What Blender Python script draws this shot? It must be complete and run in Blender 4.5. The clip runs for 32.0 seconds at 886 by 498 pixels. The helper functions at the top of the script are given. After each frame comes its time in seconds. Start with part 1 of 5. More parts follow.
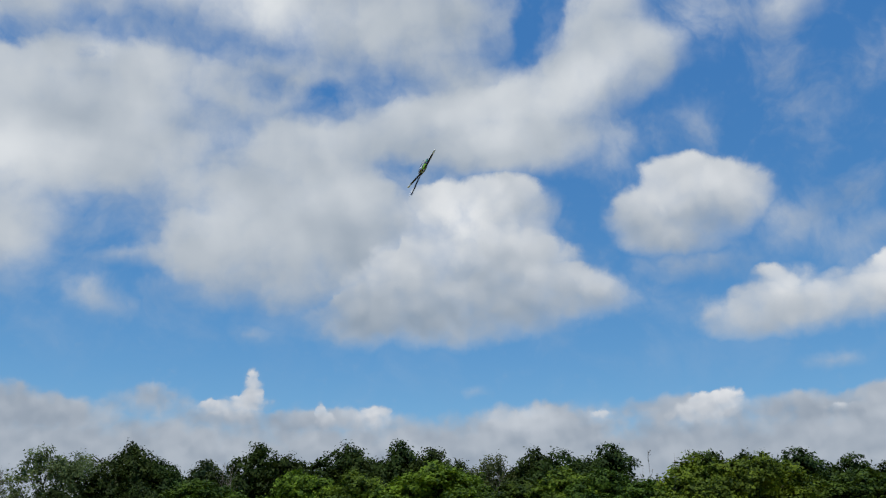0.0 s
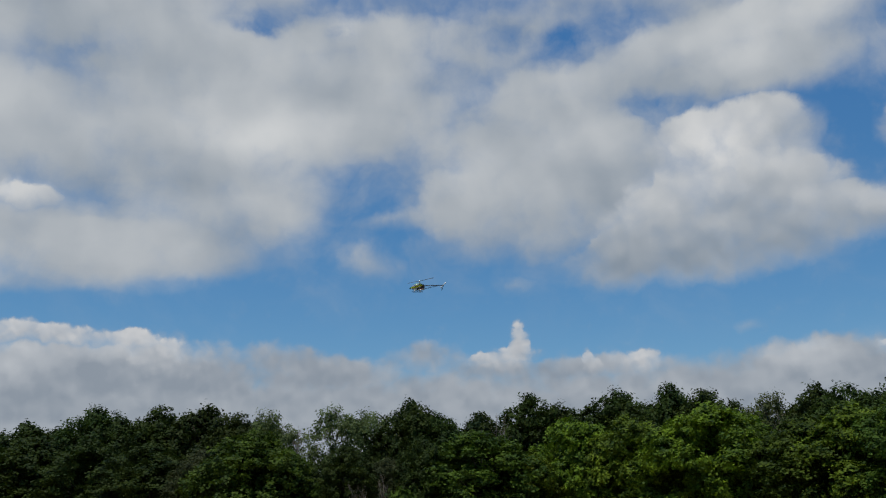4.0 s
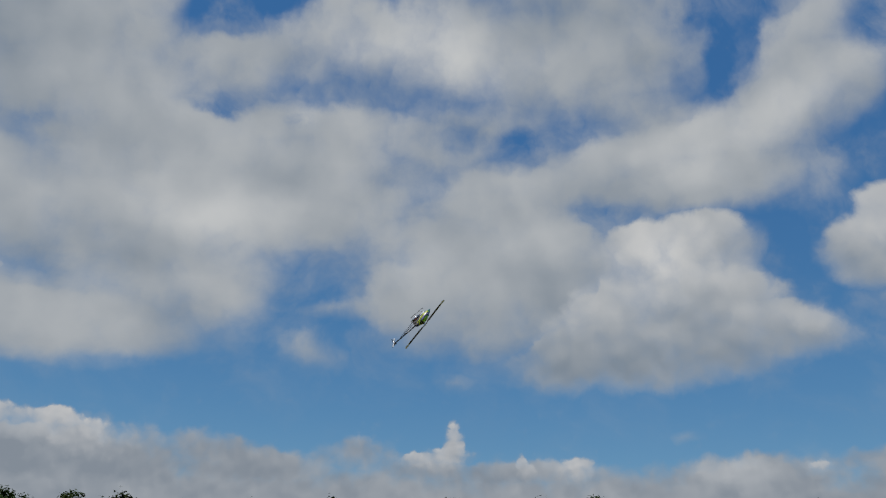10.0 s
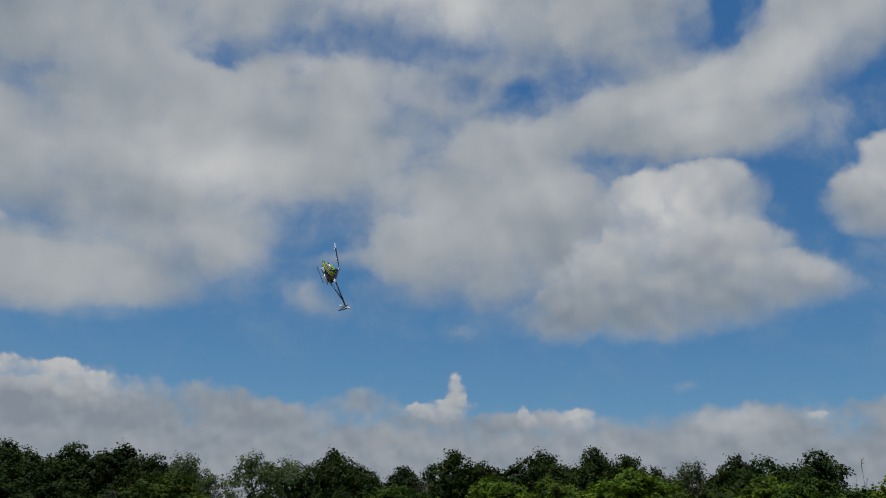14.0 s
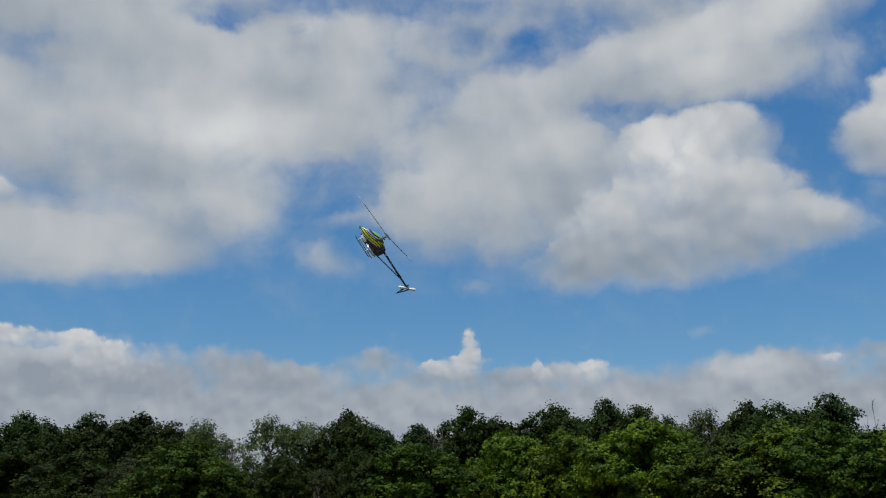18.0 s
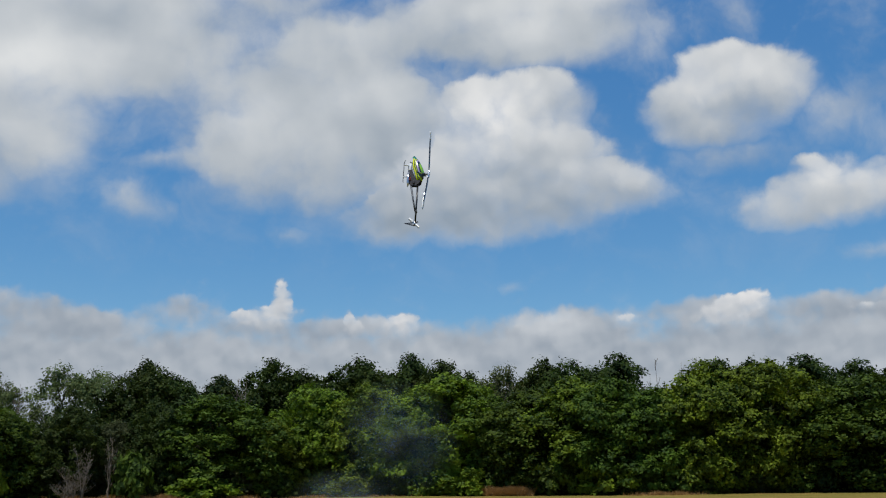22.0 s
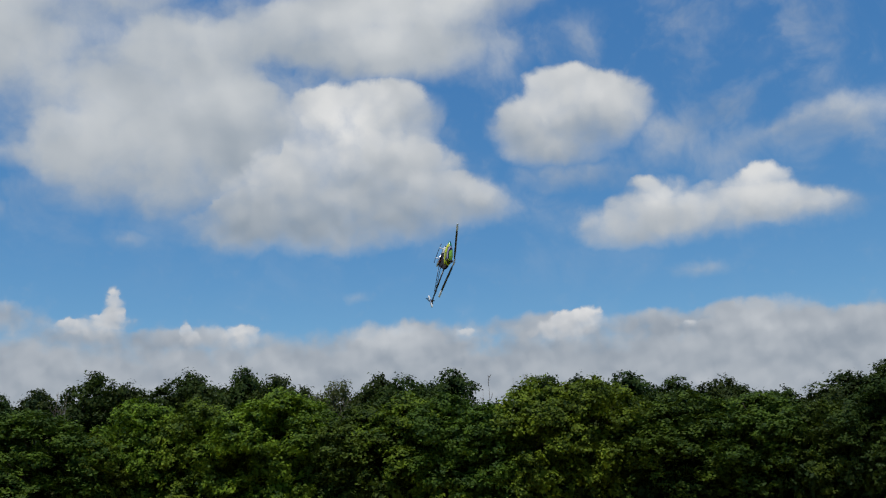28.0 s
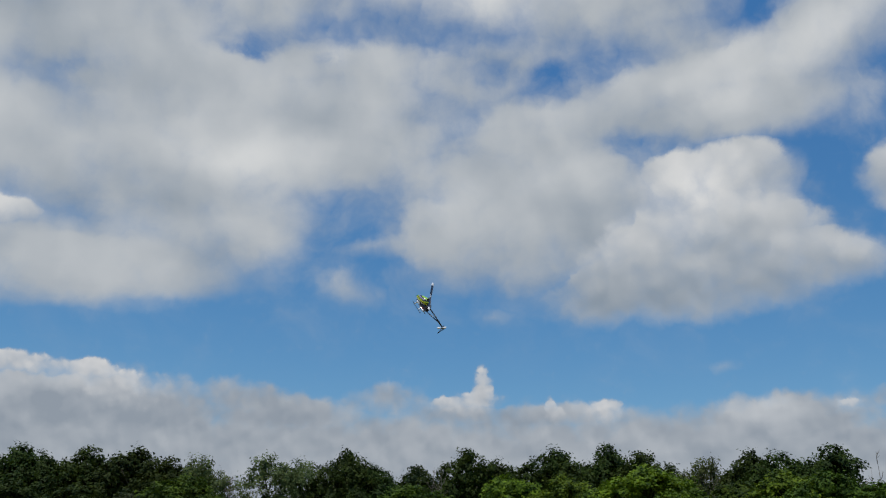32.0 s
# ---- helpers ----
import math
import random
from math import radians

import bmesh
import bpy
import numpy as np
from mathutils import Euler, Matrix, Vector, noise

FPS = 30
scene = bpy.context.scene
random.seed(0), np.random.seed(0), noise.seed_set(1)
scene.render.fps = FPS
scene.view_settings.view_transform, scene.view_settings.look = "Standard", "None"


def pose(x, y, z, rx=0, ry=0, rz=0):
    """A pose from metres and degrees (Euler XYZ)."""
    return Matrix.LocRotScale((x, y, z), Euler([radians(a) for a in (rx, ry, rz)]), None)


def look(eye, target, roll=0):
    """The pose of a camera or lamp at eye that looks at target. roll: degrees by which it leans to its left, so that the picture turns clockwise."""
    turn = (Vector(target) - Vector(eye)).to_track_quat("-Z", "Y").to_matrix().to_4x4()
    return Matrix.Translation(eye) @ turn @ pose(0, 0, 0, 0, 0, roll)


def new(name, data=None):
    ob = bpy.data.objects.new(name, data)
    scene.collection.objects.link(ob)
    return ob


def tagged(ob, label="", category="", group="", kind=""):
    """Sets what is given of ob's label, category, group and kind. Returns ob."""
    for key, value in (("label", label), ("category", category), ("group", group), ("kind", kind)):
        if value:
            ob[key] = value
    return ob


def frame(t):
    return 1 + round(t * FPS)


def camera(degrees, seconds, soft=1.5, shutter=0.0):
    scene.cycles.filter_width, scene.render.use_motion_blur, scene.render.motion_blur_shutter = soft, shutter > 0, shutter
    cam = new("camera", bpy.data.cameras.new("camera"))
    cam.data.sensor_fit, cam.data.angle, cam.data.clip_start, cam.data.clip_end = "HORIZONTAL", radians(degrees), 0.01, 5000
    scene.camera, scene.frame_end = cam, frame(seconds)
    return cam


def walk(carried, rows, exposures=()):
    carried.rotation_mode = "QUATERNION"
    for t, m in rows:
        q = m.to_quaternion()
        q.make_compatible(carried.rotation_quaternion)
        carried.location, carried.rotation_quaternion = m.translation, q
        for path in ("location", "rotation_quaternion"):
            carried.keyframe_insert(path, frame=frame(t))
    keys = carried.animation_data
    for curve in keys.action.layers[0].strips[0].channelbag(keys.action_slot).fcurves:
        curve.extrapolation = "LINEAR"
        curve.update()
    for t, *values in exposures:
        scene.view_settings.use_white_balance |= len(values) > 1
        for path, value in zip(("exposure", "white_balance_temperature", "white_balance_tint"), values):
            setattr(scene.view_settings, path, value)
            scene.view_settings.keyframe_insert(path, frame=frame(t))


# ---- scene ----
# A mown flying field with a wood along its far side, and a model helicopter stunting above it.
EYE = Vector((0.0, 0.0, 1.6))


def heading(az, el):
    """The direction at a bearing (degrees to the right of +y) and an elevation."""
    a, e = radians(az), radians(el)
    return Vector((math.sin(a) * math.cos(e), math.cos(a) * math.cos(e), math.sin(e)))


def aim(az, el, roll):
    return look(EYE, EYE + heading(az, el), roll)


cam = camera(50.28, 32.0, soft=1.2)
walk(cam, [
    # <camera path>
    (0.0, aim(15.82, 18.61, -0.10)),
    (0.5, aim(15.07, 25.84, -0.88)),
    (1.0, aim(11.82, 29.32, -1.22)),
    (1.5, aim(10.56, 28.97, -1.54)),
    (2.0, aim(9.03, 26.97, -1.97)),
    (2.5, aim(7.82, 22.66, -1.63)),
    (3.0, aim(6.72, 17.37, -0.88)),
    (3.5, aim(4.45, 15.16, -0.99)),
    (4.0, aim(0.00, 15.70, -1.20)),
    (4.5, aim(-1.93, 16.22, -0.41)),
    (6.5, aim(-2.65, 14.18, 0.60)),
    (7.0, aim(-1.83, 13.88, 0.39)),
    (7.5, aim(-1.40, 13.70, 0.13)),
    (8.0, aim(0.91, 15.27, 1.20)),
    (8.5, aim(4.68, 22.91, 1.98)),
    (9.0, aim(5.55, 24.23, -0.18)),
    (9.5, aim(-2.19, 23.35, 1.80)),
    (10.0, aim(3.87, 21.69, 1.51)),
    (10.5, aim(-0.24, 22.27, 2.13)),
    (11.0, aim(0.69, 21.33, 2.00)),
    (11.5, aim(4.61, 20.24, 1.16)),
    (12.0, aim(3.24, 19.75, 1.54)),
    (12.5, aim(0.83, 20.07, 1.76)),
    (13.0, aim(4.74, 20.54, 1.08)),
    (13.5, aim(6.74, 19.71, 0.91)),
    (14.0, aim(4.03, 18.89, 1.39)),
    (14.5, aim(-2.15, 18.03, 1.19)),
    (16.5, aim(1.01, 17.62, 0.48)),
    (17.0, aim(10.96, 16.67, -0.26)),
    (17.5, aim(9.92, 16.18, 0.28)),
    (18.0, aim(3.65, 16.37, -0.68)),
    (18.5, aim(-5.43, 15.88, -1.14)),
    (19.0, aim(-8.44, 15.84, 0.83)),
    (19.5, aim(-9.80, 15.77, 0.64)),
    (20.0, aim(-7.79, 14.62, 0.17)),
    (20.5, aim(-3.01, 10.29, 0.95)),
    (21.0, aim(0.76, 7.35, 1.17)),
    (21.5, aim(6.33, 8.93, 0.28)),
    (21.6, aim(7.36, 9.47, 0.00)),
    (22.0, aim(15.31, 13.43, -0.95)),
    (22.5, aim(21.24, 17.38, -1.57)),
    (23.0, aim(8.96, 18.29, -1.10)),
    (23.5, aim(12.47, 17.50, -2.17)),
    (24.0, aim(20.36, 17.34, -2.87)),
    (24.5, aim(18.31, 16.54, -2.21)),
    (25.0, aim(15.54, 14.97, -2.19)),
    (25.5, aim(22.70, 14.07, -2.31)),
    (27.5, aim(25.78, 11.61, -1.04)),
    (28.0, aim(25.35, 14.10, -1.77)),
    (28.5, aim(15.08, 17.55, -0.03)),
    (29.0, aim(14.55, 17.70, -0.49)),
    (29.5, aim(13.55, 16.86, 0.02)),
    (30.0, aim(4.04, 17.68, 1.37)),
    (30.5, aim(5.88, 17.70, 0.16)),
    (31.0, aim(13.19, 18.52, -0.44)),
    (31.5, aim(8.06, 19.53, 0.44)),
    (32.0, aim(3.38, 18.81, 0.72)),
    # </camera path>
], exposures=[(0.0, 0.24, 6300, 10), (0.5, 0.10, 6000, 10), (1.0, -0.20, 5850, 10), (2.0, -0.28, 5950, 10), (3.0, -0.18, 6200, 10), (4.0, -0.03, 6450, 10),
              (7.0, -0.08, 6500, 10), (8.0, -0.04, 6500, 10), (9.0, -0.24, 6500, 10), (11.0, -0.20, 6500, 10), (14.0, -0.25, 6500, 10), (16.5, 0.0, 6500, 10),
              (17.0, 0.03, 6500, 10), (18.0, 0.05, 6500, 10), (20.0, 0.06, 6500, 10), (21.0, 0.20, 6500, 10), (22.0, 0.24, 6500, 10), (23.0, 0.10, 6500, 10),
              (24.0, 0.0, 6500, 10), (25.0, 0.0, 6500, 10), (28.0, 0.17, 6500, 10), (29.0, 0.12, 6500, 10), (30.0, 0.04, 6500, 10), (31.0, 0.02, 6500, 10),
              (32.0, 0.05, 6500, 10)])

# ---- daylight ----
SUN_AZ, SUN_EL = -134.0, 71.0
world = bpy.data.worlds.new("daylight")
world.use_nodes = True
scene.world = world
wn = world.node_tree
wn.nodes.clear()
sky = wn.nodes.new("ShaderNodeTexSky")
sky.sky_type = "NISHITA"
sky.sun_disc = False
sky.sun_elevation, sky.sun_rotation = radians(SUN_EL), radians(SUN_AZ)
sky.altitude, sky.air_density, sky.dust_density, sky.ozone_density = 250, 1.0, 0.05, 2.2
back = wn.nodes.new("ShaderNodeBackground")
back.inputs["Strength"].default_value = 0.085
wout = wn.nodes.new("ShaderNodeOutputWorld")
tone = wn.nodes.new("ShaderNodeHueSaturation")
tone.inputs["Saturation"].default_value, tone.inputs["Value"].default_value = 1.30, 1.32
wn.links.new(sky.outputs[0], tone.inputs["Color"])
tint = wn.nodes.new("ShaderNodeMix")
tint.data_type, tint.blend_type = "RGBA", "MULTIPLY"
tint.inputs[0].default_value = 1.0
tint.inputs[7].default_value = (0.99, 1.0, 0.93, 1.0)
wn.links.new(tone.outputs[0], tint.inputs[6])
# the sky between the clouds is an even blue, paler but little brighter towards the horizon
even = wn.nodes.new("ShaderNodeMix")
even.data_type = "RGBA"
even.inputs[0].default_value = 0.42
height = wn.nodes.new("ShaderNodeSeparateXYZ")
wn.links.new(wn.nodes.new("ShaderNodeTexCoord").outputs["Generated"], height.inputs[0])
climb = wn.nodes.new("ShaderNodeMapRange")
climb.inputs["From Min"].default_value, climb.inputs["From Max"].default_value = 0.12, 0.50
wn.links.new(height.outputs[2], climb.inputs["Value"])
blue = wn.nodes.new("ShaderNodeMix")
blue.data_type = "RGBA"
blue.inputs[6].default_value, blue.inputs[7].default_value = (0.75, 2.26, 4.50, 1.0), (0.62, 2.02, 5.15, 1.0)
wn.links.new(climb.outputs[0], blue.inputs[0])
wn.links.new(blue.outputs[2], even.inputs[7])
wn.links.new(tint.outputs[2], even.inputs[6])
wn.links.new(even.outputs[2], back.inputs[0])
wn.links.new(back.outputs[0], wout.inputs[0])

sun = new("sun", bpy.data.lights.new("sun", "SUN"))
sun.data.energy, sun.data.angle, sun.data.color = 3.0, radians(0.6), (1.0, 0.96, 0.88)
sun.matrix_world = look(heading(SUN_AZ, SUN_EL) * 100, (0, 0, 0))


# ---- node helpers ----
class Nodes:
    """A short way to write node trees."""

    def __init__(self, tree):
        self.t = tree

    def add(self, kind, **props):
        n = self.t.nodes.new(kind)
        for k, v in props.items():
            if k == "operation":
                n.operation = v
            elif k == "data_type":
                n.data_type = v
            elif k == "vector_type":
                n.vector_type = v
            elif k == "gradient_type":
                n.gradient_type = v
            elif k == "interpolation":
                n.interpolation_type = v
            elif k == "blend":
                n.blend_type = v
            elif k == "dimensions":
                n.noise_dimensions = v
        return n

    def put(self, socket, value):
        if isinstance(value, bpy.types.NodeSocket):
            self.t.links.new(value, socket)
        elif value is not None:
            socket.default_value = value

    def math(self, op, a, b=0.0, c=0.0, clamp=False):
        n = self.add("ShaderNodeMath", operation=op)
        n.use_clamp = clamp
        for s, v in zip(n.inputs, (a, b, c)):
            self.put(s, v)
        return n.outputs[0]

    def vmath(self, op, a, b=None, scale=None):
        n = self.add("ShaderNodeVectorMath", operation=op)
        self.put(n.inputs[0], a)
        if b is not None:
            self.put(n.inputs[1], b)
        if scale is not None:
            self.put(n.inputs["Scale"], scale)
        return n.outputs["Value"] if op in ("DOT_PRODUCT", "LENGTH") else n.outputs["Vector"]

    def ramp(self, value, lo, hi, to_lo=0.0, to_hi=1.0, smooth=True):
        n = self.add("ShaderNodeMapRange", interpolation="SMOOTHSTEP" if smooth else "LINEAR")
        for s, v in zip(n.inputs[:5], (value, lo, hi, to_lo, to_hi)):
            self.put(s, v)
        return n.outputs[0]

    def noise(self, vector, scale, detail=4.0, rough=0.55, distortion=0.0, colour=False):
        n = self.add("ShaderNodeTexNoise")
        self.put(n.inputs["Vector"], vector)
        for k, v in (("Scale", scale), ("Detail", detail), ("Roughness", rough), ("Distortion", distortion)):
            self.put(n.inputs[k], v)
        return n.outputs["Color"] if colour else n.outputs["Fac"]

    def mix(self, fac, a, b, blend="MIX"):
        n = self.add("ShaderNodeMix", data_type="RGBA", blend=blend)
        self.put(n.inputs[0], fac)
        self.put(n.inputs[6], a)
        self.put(n.inputs[7], b)
        return n.outputs[2]

    def coords(self, which="Object"):
        return self.add("ShaderNodeTexCoord").outputs[which]


def rgb(r, g, b):
    return (r, g, b, 1.0)


def material(name):
    m = bpy.data.materials.new(name)
    m.use_nodes = True
    m.node_tree.nodes.clear()
    n = Nodes(m.node_tree)
    out = n.add("ShaderNodeOutputMaterial")
    return m, n, out


def surface(name, colour, rough=0.6, metal=0.0, vary=0.25, scale=6.0, bump=0.0, colour_b=None, fine=40.0, coat=0.0):
    """Colour that varies at two scales, with fine relief."""
    m, n, out = material(name)
    p = n.coords()
    wide = n.noise(p, scale, 4)
    small = n.noise(p, fine, 3)
    b = colour_b or [c * (1 - vary) for c in colour]
    col = n.mix(n.ramp(wide, 0.35, 0.65), rgb(*colour), rgb(*b))
    col = n.mix(n.math("MULTIPLY", small, vary * 0.6), col, rgb(*[c * 0.6 for c in colour]))
    s = n.add("ShaderNodeBsdfPrincipled")
    n.put(s.inputs["Base Color"], col)
    n.put(s.inputs["Roughness"], n.ramp(small, 0.2, 0.8, max(rough - 0.08, 0.02), min(rough + 0.1, 1.0)))
    s.inputs["Metallic"].default_value = metal
    s.inputs["Coat Weight"].default_value = coat
    if bump:
        bn = n.add("ShaderNodeBump")
        bn.inputs["Strength"].default_value = bump
        bn.inputs["Distance"].default_value = 0.02
        n.put(bn.inputs["Height"], small)
        n.put(s.inputs["Normal"], bn.outputs[0])
    n.t.links.new(s.outputs[0], out.inputs[0])
    return m


# ---- clouds: puffs as (bearing, elevation, half width, half height, lean, weight), in degrees ----
OVERHEAD = [(-16.3, 38.5, 5.1, 3.0, 0, 1), (-10.2, 39.9, 3.0, 2.5, 0, 0.8), (-7.7, 39.4, 1.6, 1.4, 0, 0.6), (14.0, 42.8, 10.3, 4.2, 0, 1.1),
            (13.8, 37.5, 8.4, 4.4, 0, 1.1), (20.6, 41.5, 5.7, 3.6, 0, 0.9), (3.5, 40.7, 2.6, 4.2, 0, 0.6), (0.7, 34.1, 6.7, 2.7, 0, 1.1),
            (-3.8, 35.7, 1.9, 1.6, 0, 0.6), (-11.0, 31.6, 5.1, 1.9, 0, 0.8), (10.4, 32.1, 6.4, 2.7, 0, 0.9), (17.7, 32.9, 4.4, 3.1, 0, 0.8),
            (-22.0, 33.5, 5.8, 7.1, 0, 0.9), (-15.7, 33.9, 2.0, 1.8, 0, 0.6), (6.6, 29.3, 4.2, 1.0, 0, 0.5)]
RIDGE = [(7.8, 25.7, 2.9, 1.2, 10, 0.55), (13.3, 25.8, 4.1, 1.5, 8, 0.7), (20.9, 27.2, 5.3, 2.2, 15, 1.1), (27.2, 28.5, 4.1, 2.1, 25, 1.0),
         (32.0, 30.2, 3.0, 1.4, 35, 0.5), (20.8, 25.0, 4.9, 1.2, 5, 0.6), (29.8, 33.6, 3.4, 2.3, 40, 0.7), (26.1, 30.4, 4.1, 2.3, 35, 0.9),
         (31.0, 30.1, 2.2, 1.9, 0, 0.35), (39.7, 31.6, 2.1, 1.5, 0, 0.75), (42.3, 32.2, 1.6, 1.5, 0, 0.4), (32.2, 40.8, 3.2, 1.9, 0, 0.3),
         (41.8, 38.5, 2.4, 1.5, 0, 0.3), (33.2, 26.0, 2.1, 1.3, 0, 0.2),
         (4.6, 27.2, 4.2, 1.1, 5, 0.42), (13.0, 27.8, 3.2, 1.0, 8, 0.50), (17.6, 29.4, 2.2, 1.1, 15, 0.55)]
MASS = [(3.7, 20.1, 4.4, 2.6, 0, 1), (7.9, 20.6, 4.2, 2.8, 0, 1), (1.1, 18.8, 2.3, 1.5, 0, 0.7), (-2.4, 17.9, 2.5, 0.6, 8, 0.55),
        (3.8, 17.1, 4.3, 1.7, 0, 0.8), (11.1, 22.3, 4.0, 1.7, 0, 0.8), (11.0, 17.6, 4.2, 3.1, 0, 0.9), (8.9, 23.9, 5.1, 1.1, 0, 0.5),
        (-3.8, 15.5, 2.0, 1.1, -20, 0.7), (-1.1, 29.2, 6.3, 1.5, 0, 0.6), (3.6, 22.7, 3.8, 1.3, 0, 0.4), (-8.1, 33.4, 4.7, 1.6, 0, 0.6),
        (13.6, 20.6, 4.0, 2.5, 0, 0.9), (33.9, 18.1, 3.7, 1.2, 0, 0.45), (31.8, 17.6, 2.1, 0.8, 0, 0.3)]
WESTERN = [(-17.4, 22.9, 8.3, 2.8, 0, 1), (-21.5, 20.6, 7.6, 2.7, 0, 0.9), (-28.3, 23.4, 4.0, 2.8, 0, 0.8), (-11.1, 22.9, 5.2, 2.4, 10, 0.9),
           (-6.0, 24.6, 5.9, 2.3, 10, 0.8), (-25.8, 15.3, 7.5, 1.8, 0, 1), (-18.0, 15.4, 5.2, 1.6, 0, 0.9), (-13.5, 17.0, 5.3, 2.0, 0, 0.8),
           (-31.5, 14.9, 2.1, 1.4, 0, 0.8), (-33.3, 23.8, 2.8, 2.0, 0, 0.6), (-11.3, 26.9, 8.2, 2.0, 0, 0.8), (-15.8, 28.3, 6.0, 2.3, 0, 0.7),
           (-30.4, 18.9, 3.5, 1.6, 0, 0.5), (-21.3, 13.4, 5.7, 0.8, 0, 0.35), (-8.1, 19.9, 3.3, 2.4, 30, 0.5)]
SHELF = [(-23.1, 16.7, 5.8, 1.3, 0, 0.8), (-18.1, 15.7, 4.9, 1.3, 0, 0.8), (-12.4, 18.9, 5.2, 2.0, 0, 0.8), (-26.2, 31.4, 6.0, 3.3, 0, 1),
         (-19.5, 34.7, 3.7, 2.8, 0, 0.9), (-10.9, 32.0, 2.7, 1.3, 0, 0.7), (-20.3, 29.0, 7.0, 2.2, 0, 0.8), (5.6, 24.4, 4.1, 1.7, 0, 0.7),
         (-7.3, 27.2, 5.3, 2.0, 0, 0.6), (15.2, 26.2, 5.3, 1.6, 15, 0.8), (8.6, 25.3, 3.7, 1.4, 0, 0.6), (-26.0, 23.0, 4.7, 1.9, 0, 0.7),
         (-3.0, 23.6, 4.5, 1.7, 0, 0.5), (-15.3, 25.1, 5.3, 2.0, 0, 0.7), (-27.8, 19.5, 2.4, 1.8, 0, 0.6)]
WISPS = [(42.9, 21.2, 3.0, 0.6, 25, 0.4), (45.0, 19.2, 3.5, 0.7, 15, 0.5), (48.8, 19.4, 3.0, 1.1, 5, 0.6), (48.1, 21.4, 1.5, 1.2, 0, 0.3),
         (40.0, 19.0, 2.4, 1.3, 0, 0.3), (39.5, 11.7, 2.3, 0.6, 0, 0.4), (-28.8, 27.4, 7.0, 1.8, 0, 0.75), (19.1, 10.7, 1.0, 0.4, 0, 0.35),
         (5.3, 14.1, 1.9, 0.7, 0, 0.35), (23.1, 25.1, 6.3, 1.3, 0, 0.8), (38.5, 19.9, 1.8, 1.5, 0, 0.4), (-3.9, 28.7, 5.2, 1.2, 0, 0.6),
         (2.4, 27.5, 4.6, 1.3, 0, 0.45), (-4.2, 25.2, 5.7, 1.9, 0, 0.8), (-4.0, 22.4, 4.7, 1.6, 0, 0.6), (-34.6, 26.1, 3.4, 2.1, 0, 0.6)]
GAPS = [(-3.4, 40.7, 3.1, 2.6, 0, 0.9), (-11.6, 34.5, 2.1, 1.0, -10, 0.5), (-7.5, 36.3, 2.6, 0.9, 20, 0.3), (22.9, 32.3, 0.9, 2.0, -10, 0.75),
        (21.4, 35.0, 1.8, 1.3, 0, 0.4), (6.6, 28.6, 3.2, 0.6, 8, 0.25), (9.6, 28.4, 1.2, 0.8, 0, 0.6), (-11.1, 29.0, 2.3, 0.4, -10, 0.35),
        (-5.8, 29.1, 1.2, 0.4, 0, 0.45), (13.4, 24.4, 1.7, 0.6, 5, 0.35), (-22.0, 26.9, 1.3, 0.6, 20, 0.5), (-10.2, 29.5, 1.9, 0.6, 0, 0.4),
        (14.5, 23.9, 1.3, 0.4, 15, 0.55), (-33.8, 20.9, 1.8, 0.7, 0, 0.5), (-31.3, 22.0, 1.6, 0.6, 0, 0.45)]
# SHINE rows paint sunlit and, below zero, shaded areas onto the clouds
BODY_SHINE = [(0.8, 33.8, 5.9, 2.3, 0, 0.5), (13.9, 38.2, 8.5, 4.7, 0, -0.25), (-26.2, 31.4, 5.7, 3.3, 0, -0.3), (21.7, 27.5, 4.6, 1.7, 15, 0.4),
              (27.6, 29.0, 3.4, 1.6, 20, 0.4), (4.0, 20.4, 3.8, 2.0, 0, 0.12), (6.9, 15.9, 5.1, 1.3, 0, -0.2), (-11.9, 22.5, 4.8, 2.0, 0, 0.3),
              (-16.9, 20.2, 7.1, 1.3, 0, -0.15), (-28.6, 14.6, 3.8, 1.3, 0, 0.35), (-18.7, 15.0, 5.2, 1.3, 0, 0.15), (-30.4, 24.0, 3.9, 1.9, 0, 0.15),
              (-9.7, 23.3, 6.4, 1.6, 0, 0.3), (39.7, 31.6, 2.0, 1.2, 0, 0.3), (5.0, 33.5, 3.6, 2.6, 0, 0.3), (11.1, 18.6, 3.2, 3.0, 0, -0.25)]
CUMULUS = [(19.4, 20.8, 4.0, 2.4, 0, 1.1), (22.5, 22.2, 2.0, 1.6, 0, 0.8), (16.2, 21.9, 2.0, 1.6, 0, 0.8), (19.5, 22.5, 2.2, 1.5, 0, 0.6),
           (19.6, 17.0, 6.8, 2.6, 0, 1.1), (25.7, 16.5, 3.7, 1.2, -8, 0.8), (16.3, 15.1, 6.7, 1.6, 0, 0.9), (11.7, 15.5, 3.5, 1.7, 20, 0.7),
           (13.9, 17.9, 2.5, 1.7, 30, 0.6), (21.9, 18.8, 2.9, 1.4, 0, 0.6), (-24.9, 17.9, 2.2, 1.3, 0, 0.85), (-23.2, 18.2, 1.4, 0.8, 0, 0.6)]
